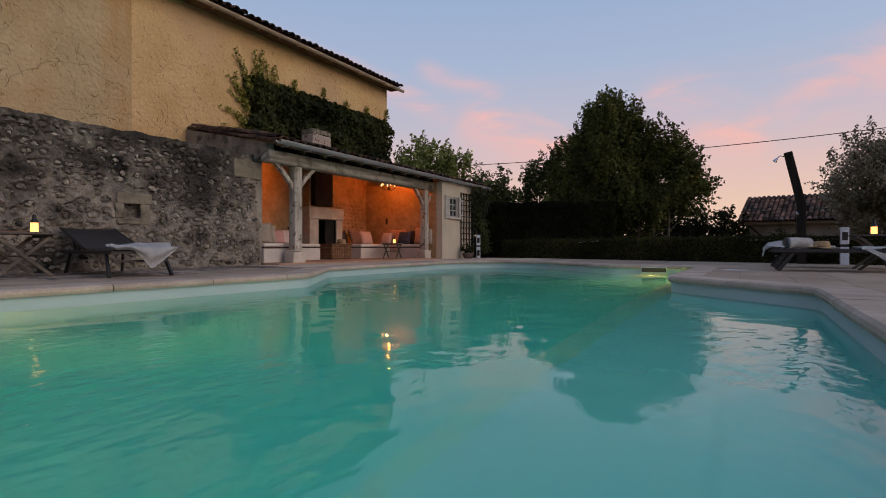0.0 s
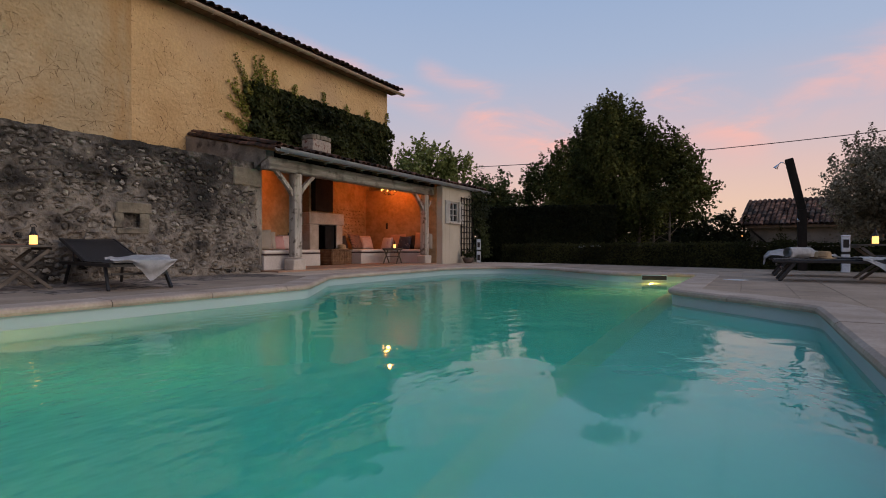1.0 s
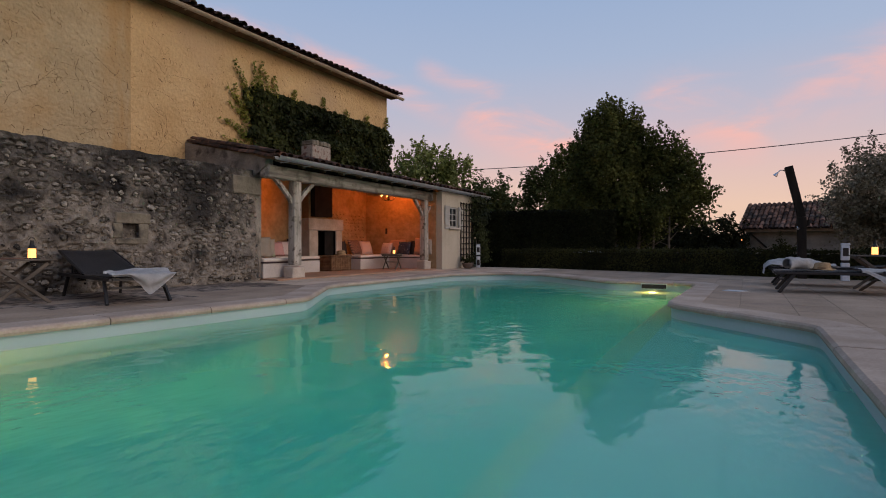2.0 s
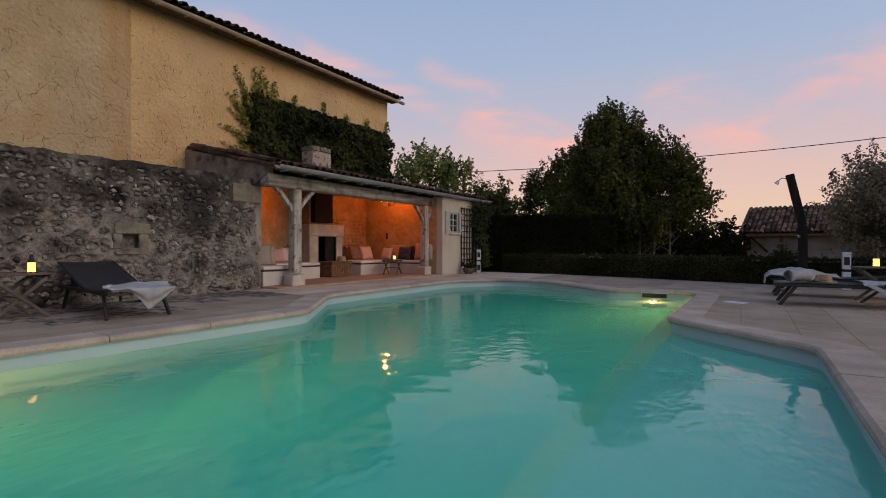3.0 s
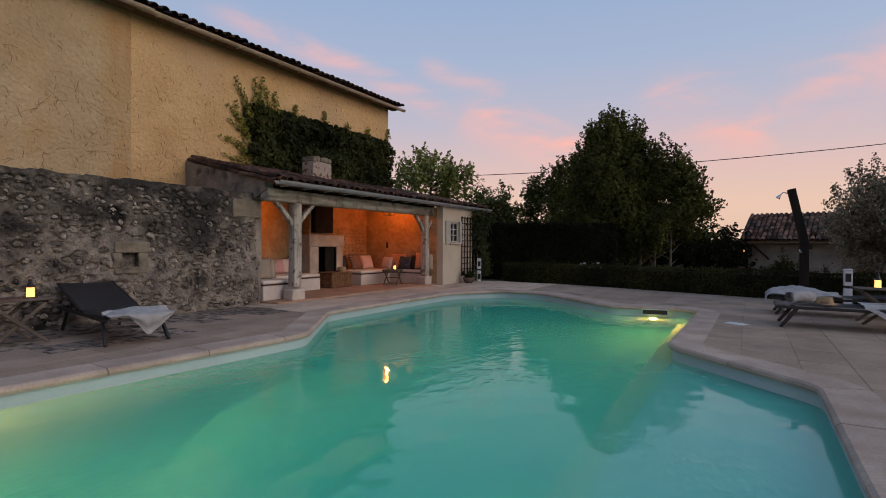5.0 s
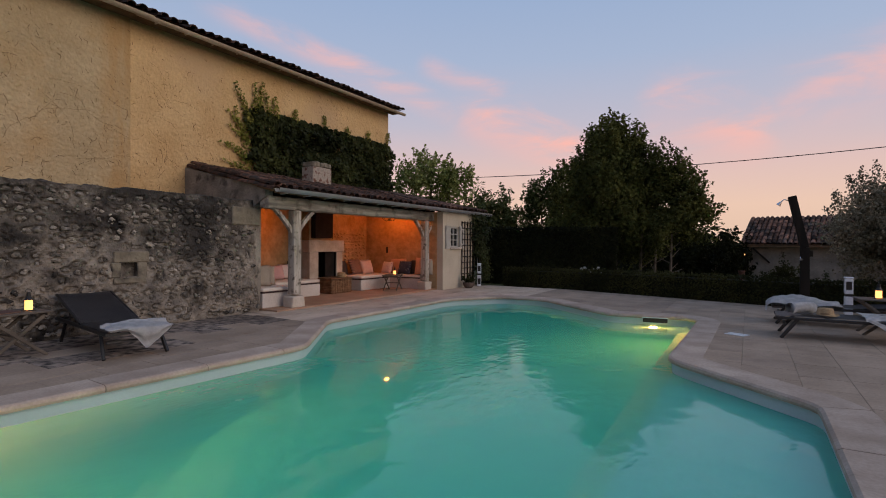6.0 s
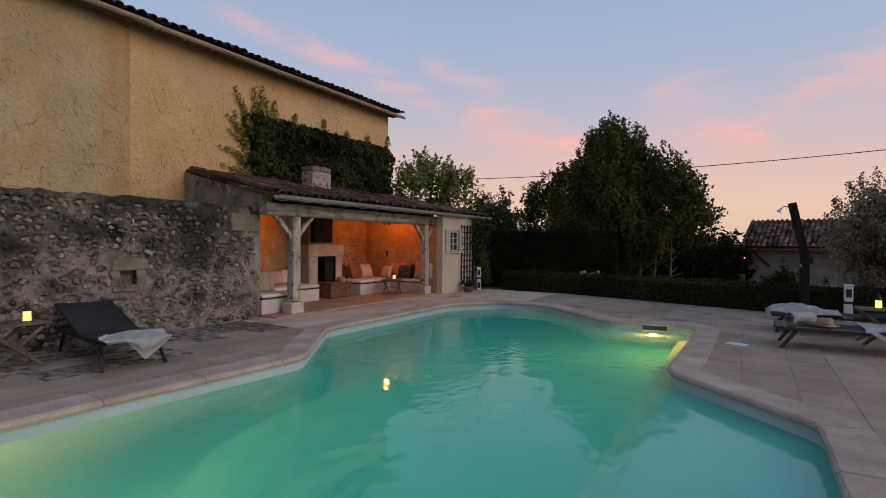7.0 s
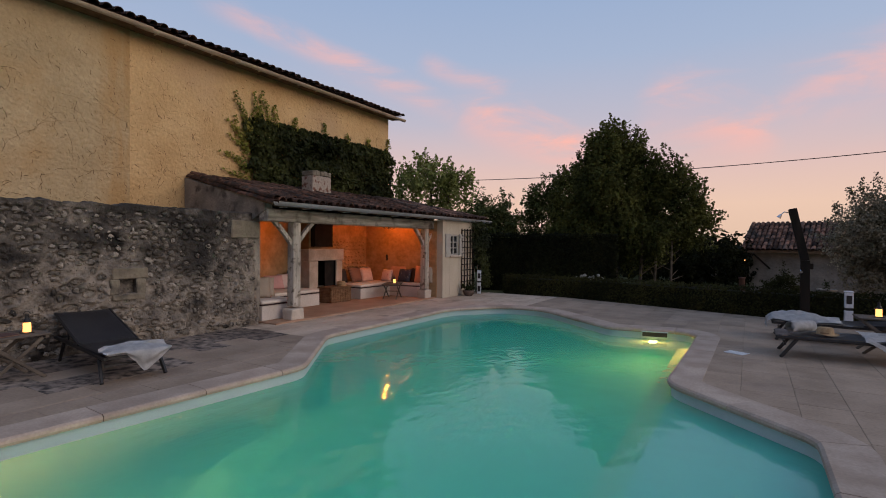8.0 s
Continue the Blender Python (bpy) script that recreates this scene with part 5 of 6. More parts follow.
def pillow_mesh(w, h, d, mat):
    n = 12
    bm = bmesh.new()
    def side(s):
        g = []
        for i in range(n + 1):
            row = []
            for j in range(n + 1):
                u, v = 2 * i / n - 1, 2 * j / n - 1
                puff = ((1 - abs(u) ** 2.6) * (1 - abs(v) ** 2.6)) ** 0.55
                pull = 1 - 0.07 * (1 - abs(u * v)) * max(abs(u), abs(v)) ** 6
                row.append(bm.verts.new((u * w / 2 * pull, s * d / 2 * puff * (1 + 0.08 * noise.noise(Vector((u * 3, v * 3, w * 9)))), h / 2 + v * h / 2 * pull)))
            g.append(row)
        for i in range(n):
            for j in range(n):
                bm.faces.new((g[i][j], g[i + 1][j], g[i + 1][j + 1], g[i][j + 1]))
    side(1), side(-1)
    bmesh.ops.remove_doubles(bm, verts=bm.verts, dist=0.0005)
    me = finish(bm, True)
    me.materials.append(mat)
    return me


def striped(name, c1, c2, scale, axis="X", kind="BANDS"):
    m, nd, lk, bsdf = material(name)
    co = nd.new("ShaderNodeTexCoord")
    w = nd.new("ShaderNodeTexWave")
    w.wave_type, w.bands_direction = kind, axis
    w.inputs["Scale"].default_value, w.inputs["Distortion"].default_value = scale, 1.0
    lk.new(co.outputs["Object"], w.inputs["Vector"])
    r = nd.new("ShaderNodeMapRange")
    r.inputs[1].default_value, r.inputs[2].default_value = 0.45, 0.6
    lk.new(w.outputs["Fac"], r.inputs[0])
    lk.new(mixed(nd, lk, r.outputs[0], c1, c2), bsdf.inputs["Base Color"])
    bsdf.inputs["Roughness"].default_value = 0.95
    return m


def cloth(name, c):
    return surface(name, tuple(k * 0.85 for k in c), c, 5.0, 0.95, 0.3, 120, depth=0.004)


PINK, LINEN, ORANGE = cloth("pink_cotton", (0.62, 0.36, 0.35)), cloth("beige_linen", (0.48, 0.40, 0.32)), cloth("apricot_cotton", (0.60, 0.34, 0.22))
KILIM = striped("kilim_pattern", (0.035, 0.02, 0.02), (0.34, 0.17, 0.11), 8.0, "DIAGONAL")
TICKING = striped("ticking_stripe", (0.60, 0.50, 0.45), (0.20, 0.18, 0.20), 14.0, "X")
CREAM_STRIPE = striped("cream_stripe", (0.62, 0.48, 0.42), (0.50, 0.33, 0.28), 9.0, "X")
SPOT = surface("spotted_cotton", (0.62, 0.50, 0.48), (0.66, 0.54, 0.52), 3.0, 0.95, 0.0, 60, stain=(0.35, 0.16, 0.22), stain_scale=22.0, stain_lo=0.62, stain_hi=0.66)
NAVY = surface("slate_pattern", (0.045, 0.05, 0.075), (0.075, 0.08, 0.11), 5.0, 0.95, 0.3, 120, stain=(0.28, 0.27, 0.28), stain_scale=26.0, stain_lo=0.60, stain_hi=0.64)
BROWN = cloth("dark_brown_cotton", (0.06, 0.045, 0.04))
SEAT = SHED_FLOOR + 0.392


def pillow(x, y, w, h, mat, label, turn, lean=-14, depth=0.16):
    ob = part("pillow", pillow_mesh(w, h, depth, mat), mat)
    ob.matrix_basis = pose(x, y, SEAT, 0, 0, turn) @ pose(0, 0, 0, lean)
    return tagged(ob, label, "pillow", "pillows on the benches")


# turn 90: the broad face looks out of the pool house
pillow(-8.48, 7.36, 0.42, 0.45, LINEN, "beige linen pillow leaning at the bench end", 62, -16)
pillow(-8.66, 7.62, 0.42, 0.42, LINEN, "beige linen pillow leaning behind another", 58, -20)
pillow(-9.72, 8.84, 0.55, 0.36, PINK, "pink cotton pillow against the wall", 88, -16)
pillow(-9.76, 9.22, 0.46, 0.38, SPOT, "pale pink spotted pillow against the wall", 92, -16)
pillow(-9.88, 9.55, 0.30, 0.44, BROWN, "dark brown pillow beside the fireplace", 90, -10)
pillow(-9.80, 11.32, 0.42, 0.40, BROWN, "dark brown pillow beside the fireplace", 92, -14)
pillow(-9.62, 11.76, 0.60, 0.47, KILIM, "dark patterned kilim pillow", 100, -22)
pillow(-9.62, 12.22, 0.46, 0.42, CREAM_STRIPE, "cream pillow with faint pink stripes", 84, -20)
pillow(-9.86, 12.46, 0.40, 0.42, TICKING, "grey and cream striped pillow", 90, -14)
pillow(-9.22, 12.54, 0.42, 0.37, SPOT, "pale pillow with small dark spots", 170, 18)
pillow(-8.92, 12.68, 0.62, 0.46, ORANGE, "apricot cotton pillow leaning on the end wall", 174, 12)
pillow(-8.58, 12.54, 0.46, 0.40, NAVY, "slate blue patterned pillow leaning on the end wall", 176, 18)
pillow(-8.26, 12.68, 0.36, 0.42, BROWN, "dark brown pillow against the end wall", 180, 12)
pillow(-8.02, 12.62, 0.44, 0.50, ORANGE, "apricot cotton pillow at the bench end", 186, 12)
pillow(-7.90, 12.72, 0.40, 0.48, LINEN, "beige linen pillow at the bench end", 186, 8)

WICKER = surface("wicker", (0.16, 0.085, 0.045), (0.26, 0.145, 0.08), 9.0, 0.7, 0.9, 70, vary=0.2)
trunk = thing("wicker_trunk", "brown wicker storage trunk in front of the fireplace", "basket", (-9.18, 10.32, SHED_FLOOR))
part("body", box(-0.22, 0.22, -0.38, 0.38, 0.0, 0.36, 0.02), WICKER, trunk)
for k in range(9):
    part("weave_band", box(-0.226, 0.226, -0.386, 0.386, 0.02 + 0.038 * k, 0.042 + 0.038 * k, 0.006), WICKER, trunk)
for k in range(12):
    y = -0.36 + 0.065 * k
    part("stake", rod((0.228, y, 0.0), (0.228, y, 0.36), 0.007, None, 6), WICKER, trunk)
part("lid", box(-0.24, 0.24, -0.40, 0.40, 0.363, 0.40, 0.012, seg=2), WICKER, trunk)


def sun_hat(at, turn, label, s=1.0):
    STRAW = surface("straw", (0.30, 0.20, 0.11), (0.40, 0.28, 0.16), 20.0, 0.9, 0.6, 120)
    hat = thing("straw_hat", label, "hat", at, turn)
    bm = bmesh.new()
    prof = [(0.175, 0.012), (0.155, 0.004), (0.125, 0.008), (0.112, 0.02), (0.106, 0.085), (0.092, 0.118), (0.05, 0.124), (0.0, 0.116)]
    n = 24
    rings = [[bm.verts.new((r * math.cos(2 * math.pi * k / n) * 1.08, r * math.sin(2 * math.pi * k / n), z + (0.012 * math.sin(4 * math.pi * k / n) if r > 0.15 else 0))) for k in range(n)] for r, z in prof[:-1]]
    tip = bm.verts.new((0, 0, prof[-1][1]))
    for a, b in zip(rings, rings[1:]):
        for k in range(n):
            bm.faces.new((a[k - 1], a[k], b[k], b[k - 1]))
    for k in range(n):
        bm.faces.new((rings[-1][k - 1], rings[-1][k], tip))
    part("crown", bm, STRAW, hat, "", True)
    hat.scale = (s, s, s)
    part("band", rod((0, 0, 0.022), (0, 0, 0.045), 0.1145, 0.112, 24), cloth("straw_band", (0.22, 0.14, 0.08)), hat, "plaited hat band")
    return hat


sun_hat((-9.15, 10.52, SHED_FLOOR + 0.40), 20, "brown straw sun hat resting on the wicker trunk")
TABLE_WOOD = surface("table_teak", (0.085, 0.07, 0.058), (0.155, 0.13, 0.108), 6.0, 0.75, 0.4, 30, stretch=(1, 0.15, 1))


def folding_table(at, turn, w, l, h, label):
    """Slatted top on two crossed pairs of legs; the crossing is seen from its x side."""
    t = thing("folding_table", label, "side table", at, turn, "folding side tables")
    n = 6
    for k in range(n):
        x = -w / 2 + w * (k + 0.5) / n
        part("slat", box(x - w / n / 2 + 0.004, x + w / n / 2 - 0.004, -l / 2, l / 2, h - 0.02, h, 0.004), TABLE_WOOD, t)
    for y in (-l / 2 + 0.04, l / 2 - 0.04):
        part("rail", box(-w / 2 + 0.02, w / 2 - 0.02, y - 0.018, y + 0.018, h - 0.055, h - 0.022, 0.003), TABLE_WOOD, t)
    for i, x in enumerate((-w / 2 + 0.05, w / 2 - 0.05)):
        part("leg", beam((x - 0.014, -l * 0.42, 0), (x - 0.014, l * 0.40, h - 0.05), 0.026, 0.04), TABLE_WOOD, t)
        part("leg", beam((x + 0.014, l * 0.42, 0), (x + 0.014, -l * 0.40, h - 0.05), 0.026, 0.04), TABLE_WOOD, t)
    part("stretcher", rod((-w / 2 + 0.04, 0, h * 0.47), (w / 2 - 0.04, 0, h * 0.47), 0.011, None, 8), TABLE_WOOD, t)
    return t


def lantern(at, label, s=1.0):
    lt = thing("lantern", label, "lantern", at, random.uniform(-20, 20), "candle lanterns")
    part("glass", rod((0, 0, 0.012 * s), (0, 0, 0.120 * s), 0.040 * s, 0.038 * s, 16), CANDLE, lt, "glowing amber glass")
    part("foot", box(-0.062 * s, 0.062 * s, -0.062 * s, 0.062 * s, 0, 0.011 * s), BLACK, lt)
    part("roof", rod((0, 0, 0.122 * s), (0, 0, 0.17 * s), 0.046 * s, 0.020 * s, 12), BLACK, lt, "black metal top")
    part("neck", rod((0, 0, 0.17 * s), (0, 0, 0.215 * s), 0.021 * s, 0.018 * s, 10), BLACK, lt)
    bm = bmesh.new()
    for k in range(10):
        a, b = math.pi * k / 10, math.pi * (k + 1) / 10
        rod((0, 0.03 * s * math.cos(a), 0.215 * s + 0.035 * s * math.sin(a)), (0, 0.03 * s * math.cos(b), 0.215 * s + 0.035 * s * math.sin(b)), 0.004 * s, None, 6, bm)
    part("handle", bm, BLACK, lt)
    return lt


folding_table((-8.42, 11.80, SHED_FLOOR), 24, 0.46, 0.72, 0.42, "small folding teak side table standing in the pool house")
lantern((-8.40, 11.86, SHED_FLOOR + 0.42), "black metal lantern with a lit candle on the side table", 0.9)

IRON = surface("wrought_iron", (0.04, 0.025, 0.018), (0.06, 0.04, 0.03), 8.0, 0.6, 0.2, 60, metal=0.6)
chand = thing("chandelier", "small wrought iron chandelier with curved arms and lit candles", "chandelier", (-8.62, 11.9, 1.98))
part("stem", rod((0, 0, 0.0), (0, 0, 0.55), 0.012, 0.008, 8), IRON, chand)
bm = bmesh.new()
bmesh.ops.create_uvsphere(bm, u_segments=12, v_segments=8, radius=0.035, matrix=Matrix.Translation((0, 0, 0.0)))
part("boss", bm, IRON, chand, "", True)
for k in range(6):
    a = k * math.pi / 3 + 0.3
    d = Vector((math.cos(a), math.sin(a), 0))
    bm = bmesh.new()
    prev = Vector((0, 0, 0.02))
    for q in range(1, 9):
        f = q / 8
        nxt = d * (0.22 * f) + Vector((0, 0, 0.02 - 0.06 * math.sin(f * math.pi) + 0.05 * f * f))
        rod(prev, nxt, 0.006, None, 6, bm)
        prev = nxt
    arm = part("arm", bm, IRON, chand)
    part("cup", rod(prev, prev + Vector((0, 0, 0.018)), 0.012, 0.026, 10), IRON, arm)
    part("candle", rod(prev + Vector((0, 0, 0.018)), prev + Vector((0, 0, 0.075)), 0.010, None, 8), CANDLE_BRIGHT, arm, "glowing candle lamp")
AMBER = (1.0, 0.235, 0.018)
l = bpy.data.lights.new("chandelier_light", "POINT")
l.shadow_soft_size, l.energy, l.color = 0.045, 40, (1.0, 0.22, 0.02)
new("chandelier_light", l).matrix_world = look((-8.80, 12.05, 2.22), (-10.1, 12.45, 2.6))
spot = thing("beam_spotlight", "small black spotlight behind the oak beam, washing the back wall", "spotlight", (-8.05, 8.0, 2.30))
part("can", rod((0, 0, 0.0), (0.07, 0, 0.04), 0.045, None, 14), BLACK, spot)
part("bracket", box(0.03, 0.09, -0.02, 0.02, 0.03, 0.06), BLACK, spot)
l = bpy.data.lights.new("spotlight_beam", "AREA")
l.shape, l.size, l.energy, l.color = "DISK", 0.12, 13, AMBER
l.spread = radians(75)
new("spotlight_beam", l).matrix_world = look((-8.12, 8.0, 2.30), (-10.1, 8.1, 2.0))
switch = thing("wall_socket", "small dark socket on the end wall", "socket", (-9.35, 12.79, 1.12))
part("plate", box(-0.04, 0.04, -0.02, 0.0, -0.09, 0.09, 0.006), BLACK, switch)

# ---- pot plant and bollard by the end wall ----
pot = thing("pot_plant", "round dark planter with a leafy plant on the paving", "planter", (-7.12, 13.85, 0))
bm = bmesh.new()
prof = [(0.10, 0.0), (0.15, 0.06), (0.18, 0.14), (0.175, 0.17), (0.15, 0.165)]
rings = [[bm.verts.new((r * math.cos(2 * math.pi * k / 18), r * math.sin(2 * math.pi * k / 18), z)) for k in range(18)] for r, z in prof]
for a, b in zip(rings, rings[1:]):
    for k in range(18):
        bm.faces.new((a[k - 1], a[k], b[k], b[k - 1]))
bm.faces.new(rings[0]), bm.faces.new(rings[-1])
part("bowl", bm, surface("dull_terracotta", (0.10, 0.07, 0.055), (0.15, 0.11, 0.09), 6, 0.9, 0.3, 40), pot, "", True)
p, q = crown_points((0, 0, 0.25), (0.16, 0.16, 0.08), 40, 12, 71, clump=0.07)
part("foliage", leaf_mesh(p, q, 0.05, IVY, 0.3, 0.5, 72), IVY, pot)

PLASTIC = surface("white_plastic", (0.56, 0.57, 0.60), (0.64, 0.65, 0.68), 5, 0.45, 0.0, 40)


def bollard(at, turn, label, h, w, name="bollard_lamp"):
    b = thing(name, label, "bollard", at, turn, "white bollards")
    part("post", box(-w / 2, w / 2, -w / 2, w / 2, 0, h * 0.48, 0.008), PLASTIC, b)
    part("collar", box(-w * 0.42, w * 0.42, -w * 0.42, w * 0.42, h * 0.482, h * 0.55, 0.004), BLACK, b, "dark recessed collar")
    part("head", box(-w / 2, w / 2, -w / 2, w / 2, h * 0.552, h * 0.95, 0.008), PLASTIC, b)
    part("window", box(-w * 0.34, w * 0.34, -w / 2 - 0.006, -w / 2 + 0.002, h * 0.66, h * 0.88, 0.002), BLACK, b, "dark socket cover")
    part("cap", box(-w * 0.56, w * 0.56, -w * 0.56, w * 0.56, h * 0.952, h, 0.012), PLASTIC, b)
    if name == "bollard_lamp":
        for y0, y1 in ((-w / 2 - 0.006, -w / 2 + 0.002), (w / 2 - 0.002, w / 2 + 0.006)):
            part("louvre", box(-w * 0.36, w * 0.36, y0, y1, h * 0.10, h * 0.34, 0.002), BLACK, b, "dark louvre")
        part("louvre", box(w / 2 - 0.002, w / 2 + 0.006, -w * 0.36, w * 0.36, h * 0.10, h * 0.34, 0.002), BLACK, b, "dark louvre")
        part("louvre", box(w / 2 - 0.002, w / 2 + 0.006, -w * 0.36, w * 0.36, h * 0.66, h * 0.88, 0.002), BLACK, b, "dark louvre")
    return b


bollard((-7.16, 14.62, 0), 30, "white bollard lamp beside the trellis", 0.72, 0.12)
bollard((1.72, 12.62, 0), 0, "white plastic power bollard behind the loungers", 0.72, 0.13, "power_bollard")

# ---- loungers ----
RAIL = surface("graphite_frame", (0.016, 0.015, 0.016), (0.026, 0.025, 0.026), 4, 0.45, 0.1, 80, metal=0.3)


def lounger(at, turn, label, raise_deg, length=1.98, hinge=1.22, w=0.68, h=0.31):
    """Foot end at the origin, head along +x, y across."""
    s = thing("sun_lounger", label, "sun lounger", at, turn, "sun loungers")
    ca, sa = math.cos(radians(raise_deg)), math.sin(radians(raise_deg))
    bl = length - hinge
    for y in (-w / 2 + 0.02, w / 2 - 0.02):
        part("side_rail", box(0.0, length * 0.97, y - 0.02, y + 0.02, h - 0.045, h - 0.005, 0.006), RAIL, s)
        part("back_rail", beam((hinge, y, h + 0.005), (hinge + bl * ca, y, h + 0.005 + bl * sa), 0.03, 0.03), RAIL, s)
        part("leg", beam((0.26, y * 0.96, h - 0.03), (0.06, y * 1.04, 0.0), 0.034, 0.046), RAIL, s)
        part("leg", beam((length - 0.42, y * 0.96, h - 0.04), (length - 0.30, y * 1.04, 0.0), 0.036, 0.03), RAIL, s)
    for x in (0.02, 0.62, length * 0.96):
        part("crossbar", box(x - 0.015, x + 0.015, -w / 2 + 0.045, w / 2 - 0.045, h - 0.042, h - 0.014), RAIL, s)
    part("crossbar", box(0.10, 0.13, -w / 2 + 0.05, w / 2 - 0.05, h * 0.55, h * 0.55 + 0.025), RAIL, s)
    bm = sheet(lambda u, v: Vector((0.005 + (hinge - 0.01) * u, (v - 0.5) * (w - 0.03), h + 0.006 - 0.016 * math.sin(math.pi * v) * math.sin(math.pi * min(1, u * 1.1)))), 10, 8)
    bmesh.ops.solidify(bm, geom=list(bm.faces), thickness=0.008)
    part("seat_sling", bm, MESH_FABRIC, s, "charcoal mesh seat", True)
    bm = sheet(lambda u, v: Vector((hinge - 0.035 + (bl + 0.045) * ca * u, (v - 0.5) * (w - 0.02), h + 0.010 + (bl + 0.02) * sa * u - 0.014 * math.sin(math.pi * v))), 8, 8)
    bmesh.ops.solidify(bm, geom=list(bm.faces), thickness=0.008)
    part("back_sling", bm, MESH_FABRIC, s, "charcoal mesh backrest", True)
    if raise_deg > 5:
        for y in (-w / 2 + 0.07, w / 2 - 0.07):
            part("back_strut", beam((hinge + bl * 0.62 * ca, y, h + bl * 0.62 * sa), (hinge + 0.62, y, h - 0.02), 0.02, 0.02), RAIL, s)
    return s


lounger((-5.90, 3.50, 0), 170.5, "charcoal mesh sun lounger with raised back by the stone wall", 15.5, 2.02, 0.95)
lounger((0.42, 9.28, 0), 0, "charcoal mesh sun lounger lying flat on the paving", 4)
lounger((0.42, 10.85, 0), 0, "charcoal mesh sun lounger behind its twin", 4)


def towel(fn, at, turn, label, nu=26, nv=22, crumple=0.016):
    bm = sheet(lambda u, v: fn(u, v) + crumple * noise.noise_vector(fn(u, v) * 8), nu, nv)
    bmesh.ops.solidify(bm, geom=list(bm.faces), thickness=0.022)
    ob = part("towel", bm, WHITE, None, "", True)
    ob.matrix_basis = pose(*at, 0, 0, turn)
    return tagged(ob, label, "towel", "bath towels")


def left_towel(u, v):
    """Thrown over the foot end; a corner hangs down in front, past the middle."""
    side = 1 - v
    across = (v - 0.5) * 0.70
    if side < 0.28:
        drop = 0.035 + 0.05 * side
    elif side < 0.56:
        drop = 0.05 + 0.21 * (side - 0.28) / 0.28
    else:
        drop = 0.26 - 0.22 * (side - 0.56) / 0.44
    back = 0.20 + 0.20 * math.sin(math.pi * min(1.0, side * 1.15)) + 0.03 * math.sin(9 * side)
    if u < 0.45:
        k = 1 - u / 0.45
        return Vector((-0.035 - 0.035 * math.sin(math.pi * min(1.0, k * 1.4)) - 0.02 * k * math.sin(7 * v), across * (1 - 0.10 * k) - 0.03 * k, 0.355 - drop * k))
    k = (u - 0.45) / 0.55
    roll = 0.028 * math.exp(-((k - 0.94) / 0.10) ** 2)
    return Vector((-0.035 + back * k, across, 0.352 + 0.012 * math.sin(7 * u + 5 * v) + roll + 0.012 * k))


towel(left_towel, (-5.90, 3.50, 0), 170.5, "crumpled white towel hanging over the lounger foot")


def side_towel(u, v):
    y = -0.42 + 0.92 * v
    x = 1.0 + 1.1 * u
    if y < -0.36:
        d = -0.36 - y
    else:
        d = 0.0
    corner = max(0.0, 0.38 - abs(u - 0.5) * 0.8) * max(0.0, 1 - v * 4.0)
    return Vector((x, max(y, -0.37) - 0.03 * corner, 0.345 + 0.01 * math.sin(8 * u + 3 * v) - corner * 1.0 - d * 0.5))


towel(side_towel, (0.42, 9.28, 0), 0, "white towel spread over the lounger with a hanging corner")


def pile_towel(u, v):
    x, y = -0.14 + 1.10 * u, -0.38 + 0.70 * v
    h = 0.345 + 0.13 * math.sin(math.pi * u ** 0.7) * math.sin(math.pi * v) + 0.015 * math.sin(10 * u + 4 * v)
    over = max(0.0, -x)
    return Vector((max(x, -0.05) - 0.2 * over, y, h - over * 1.1))


towel(pile_towel, (0.42, 10.85, 0), 0, "white towel heaped over the lounger foot", 40, 34, 0.035)


def rolled_towel(at, turn, label, r=0.085, l=0.46):
    ob = thing("rolled_towel", label, "towel", at, turn, "bath towels")
    bm = sheet(lambda u, v: Vector(((v - 0.5) * l * (1 - 0.05 * u), (r * (0.35 + 0.65 * u)) * math.cos(u * 5.5 * math.pi), r + (r * (0.35 + 0.65 * u)) * math.sin(u * 5.5 * math.pi))), 60, 4)
    bmesh.ops.solidify(bm, geom=list(bm.faces), thickness=0.013)
    part("roll", roughen(bm, 0.006, 12), WHITE, ob, "", True)


rolled_towel((0.74, 9.36, 0.325), 48, "white towel rolled up on the lounger")
sun_hat((1.02, 9.26, 0.325), -10, "straw sun hat lying on the lounger seat", 0.86)
folding_table((-7.12, 2.72, 0), 3, 0.52, 0.66, 0.51, "weathered folding table against the stone wall")
lantern((-7.10, 2.90, 0.51), "black metal lantern with a lit candle on the folding table")
book = thing("magazine", "open magazine lying on the folding table", "magazine", (-7.02, 2.60, 0.512), 14)
part("pages", box(-0.11, 0.11, -0.15, 0.15, 0.0, 0.012, 0.003), cloth("printed_paper", (0.25, 0.16, 0.13)), book)
part("cover", box(-0.115, 0.115, -0.155, 0.155, 0.0125, 0.016), cloth("magazine_cover", (0.12, 0.07, 0.06)), book)
folding_table((1.80, 10.08, 0), 92, 0.52, 0.66, 0.53, "dark folding table between the two loungers")
lantern((1.74, 10.08, 0.53), "black metal lantern with a lit candle between the loungers")

# ---- shower ----
shower = thing("garden_shower", "leaning dark timber garden shower with a chrome head", "shower", (1.06, 13.2, -0.03))
part("upright", beam((0.02, 0, 0), (0.01, 0, 1.30), 0.17, 0.16), DARKWOOD, shower)
part("leaning_post", beam((0.01, 0, 1.30), (-0.22, 0, 2.37), 0.155, 0.15), DARKWOOD, shower)
CHROME = surface("chrome", (0.55, 0.55, 0.57), (0.62, 0.62, 0.64), 5, 0.15, 0.0, 40, metal=1.0)
bm = bmesh.new()
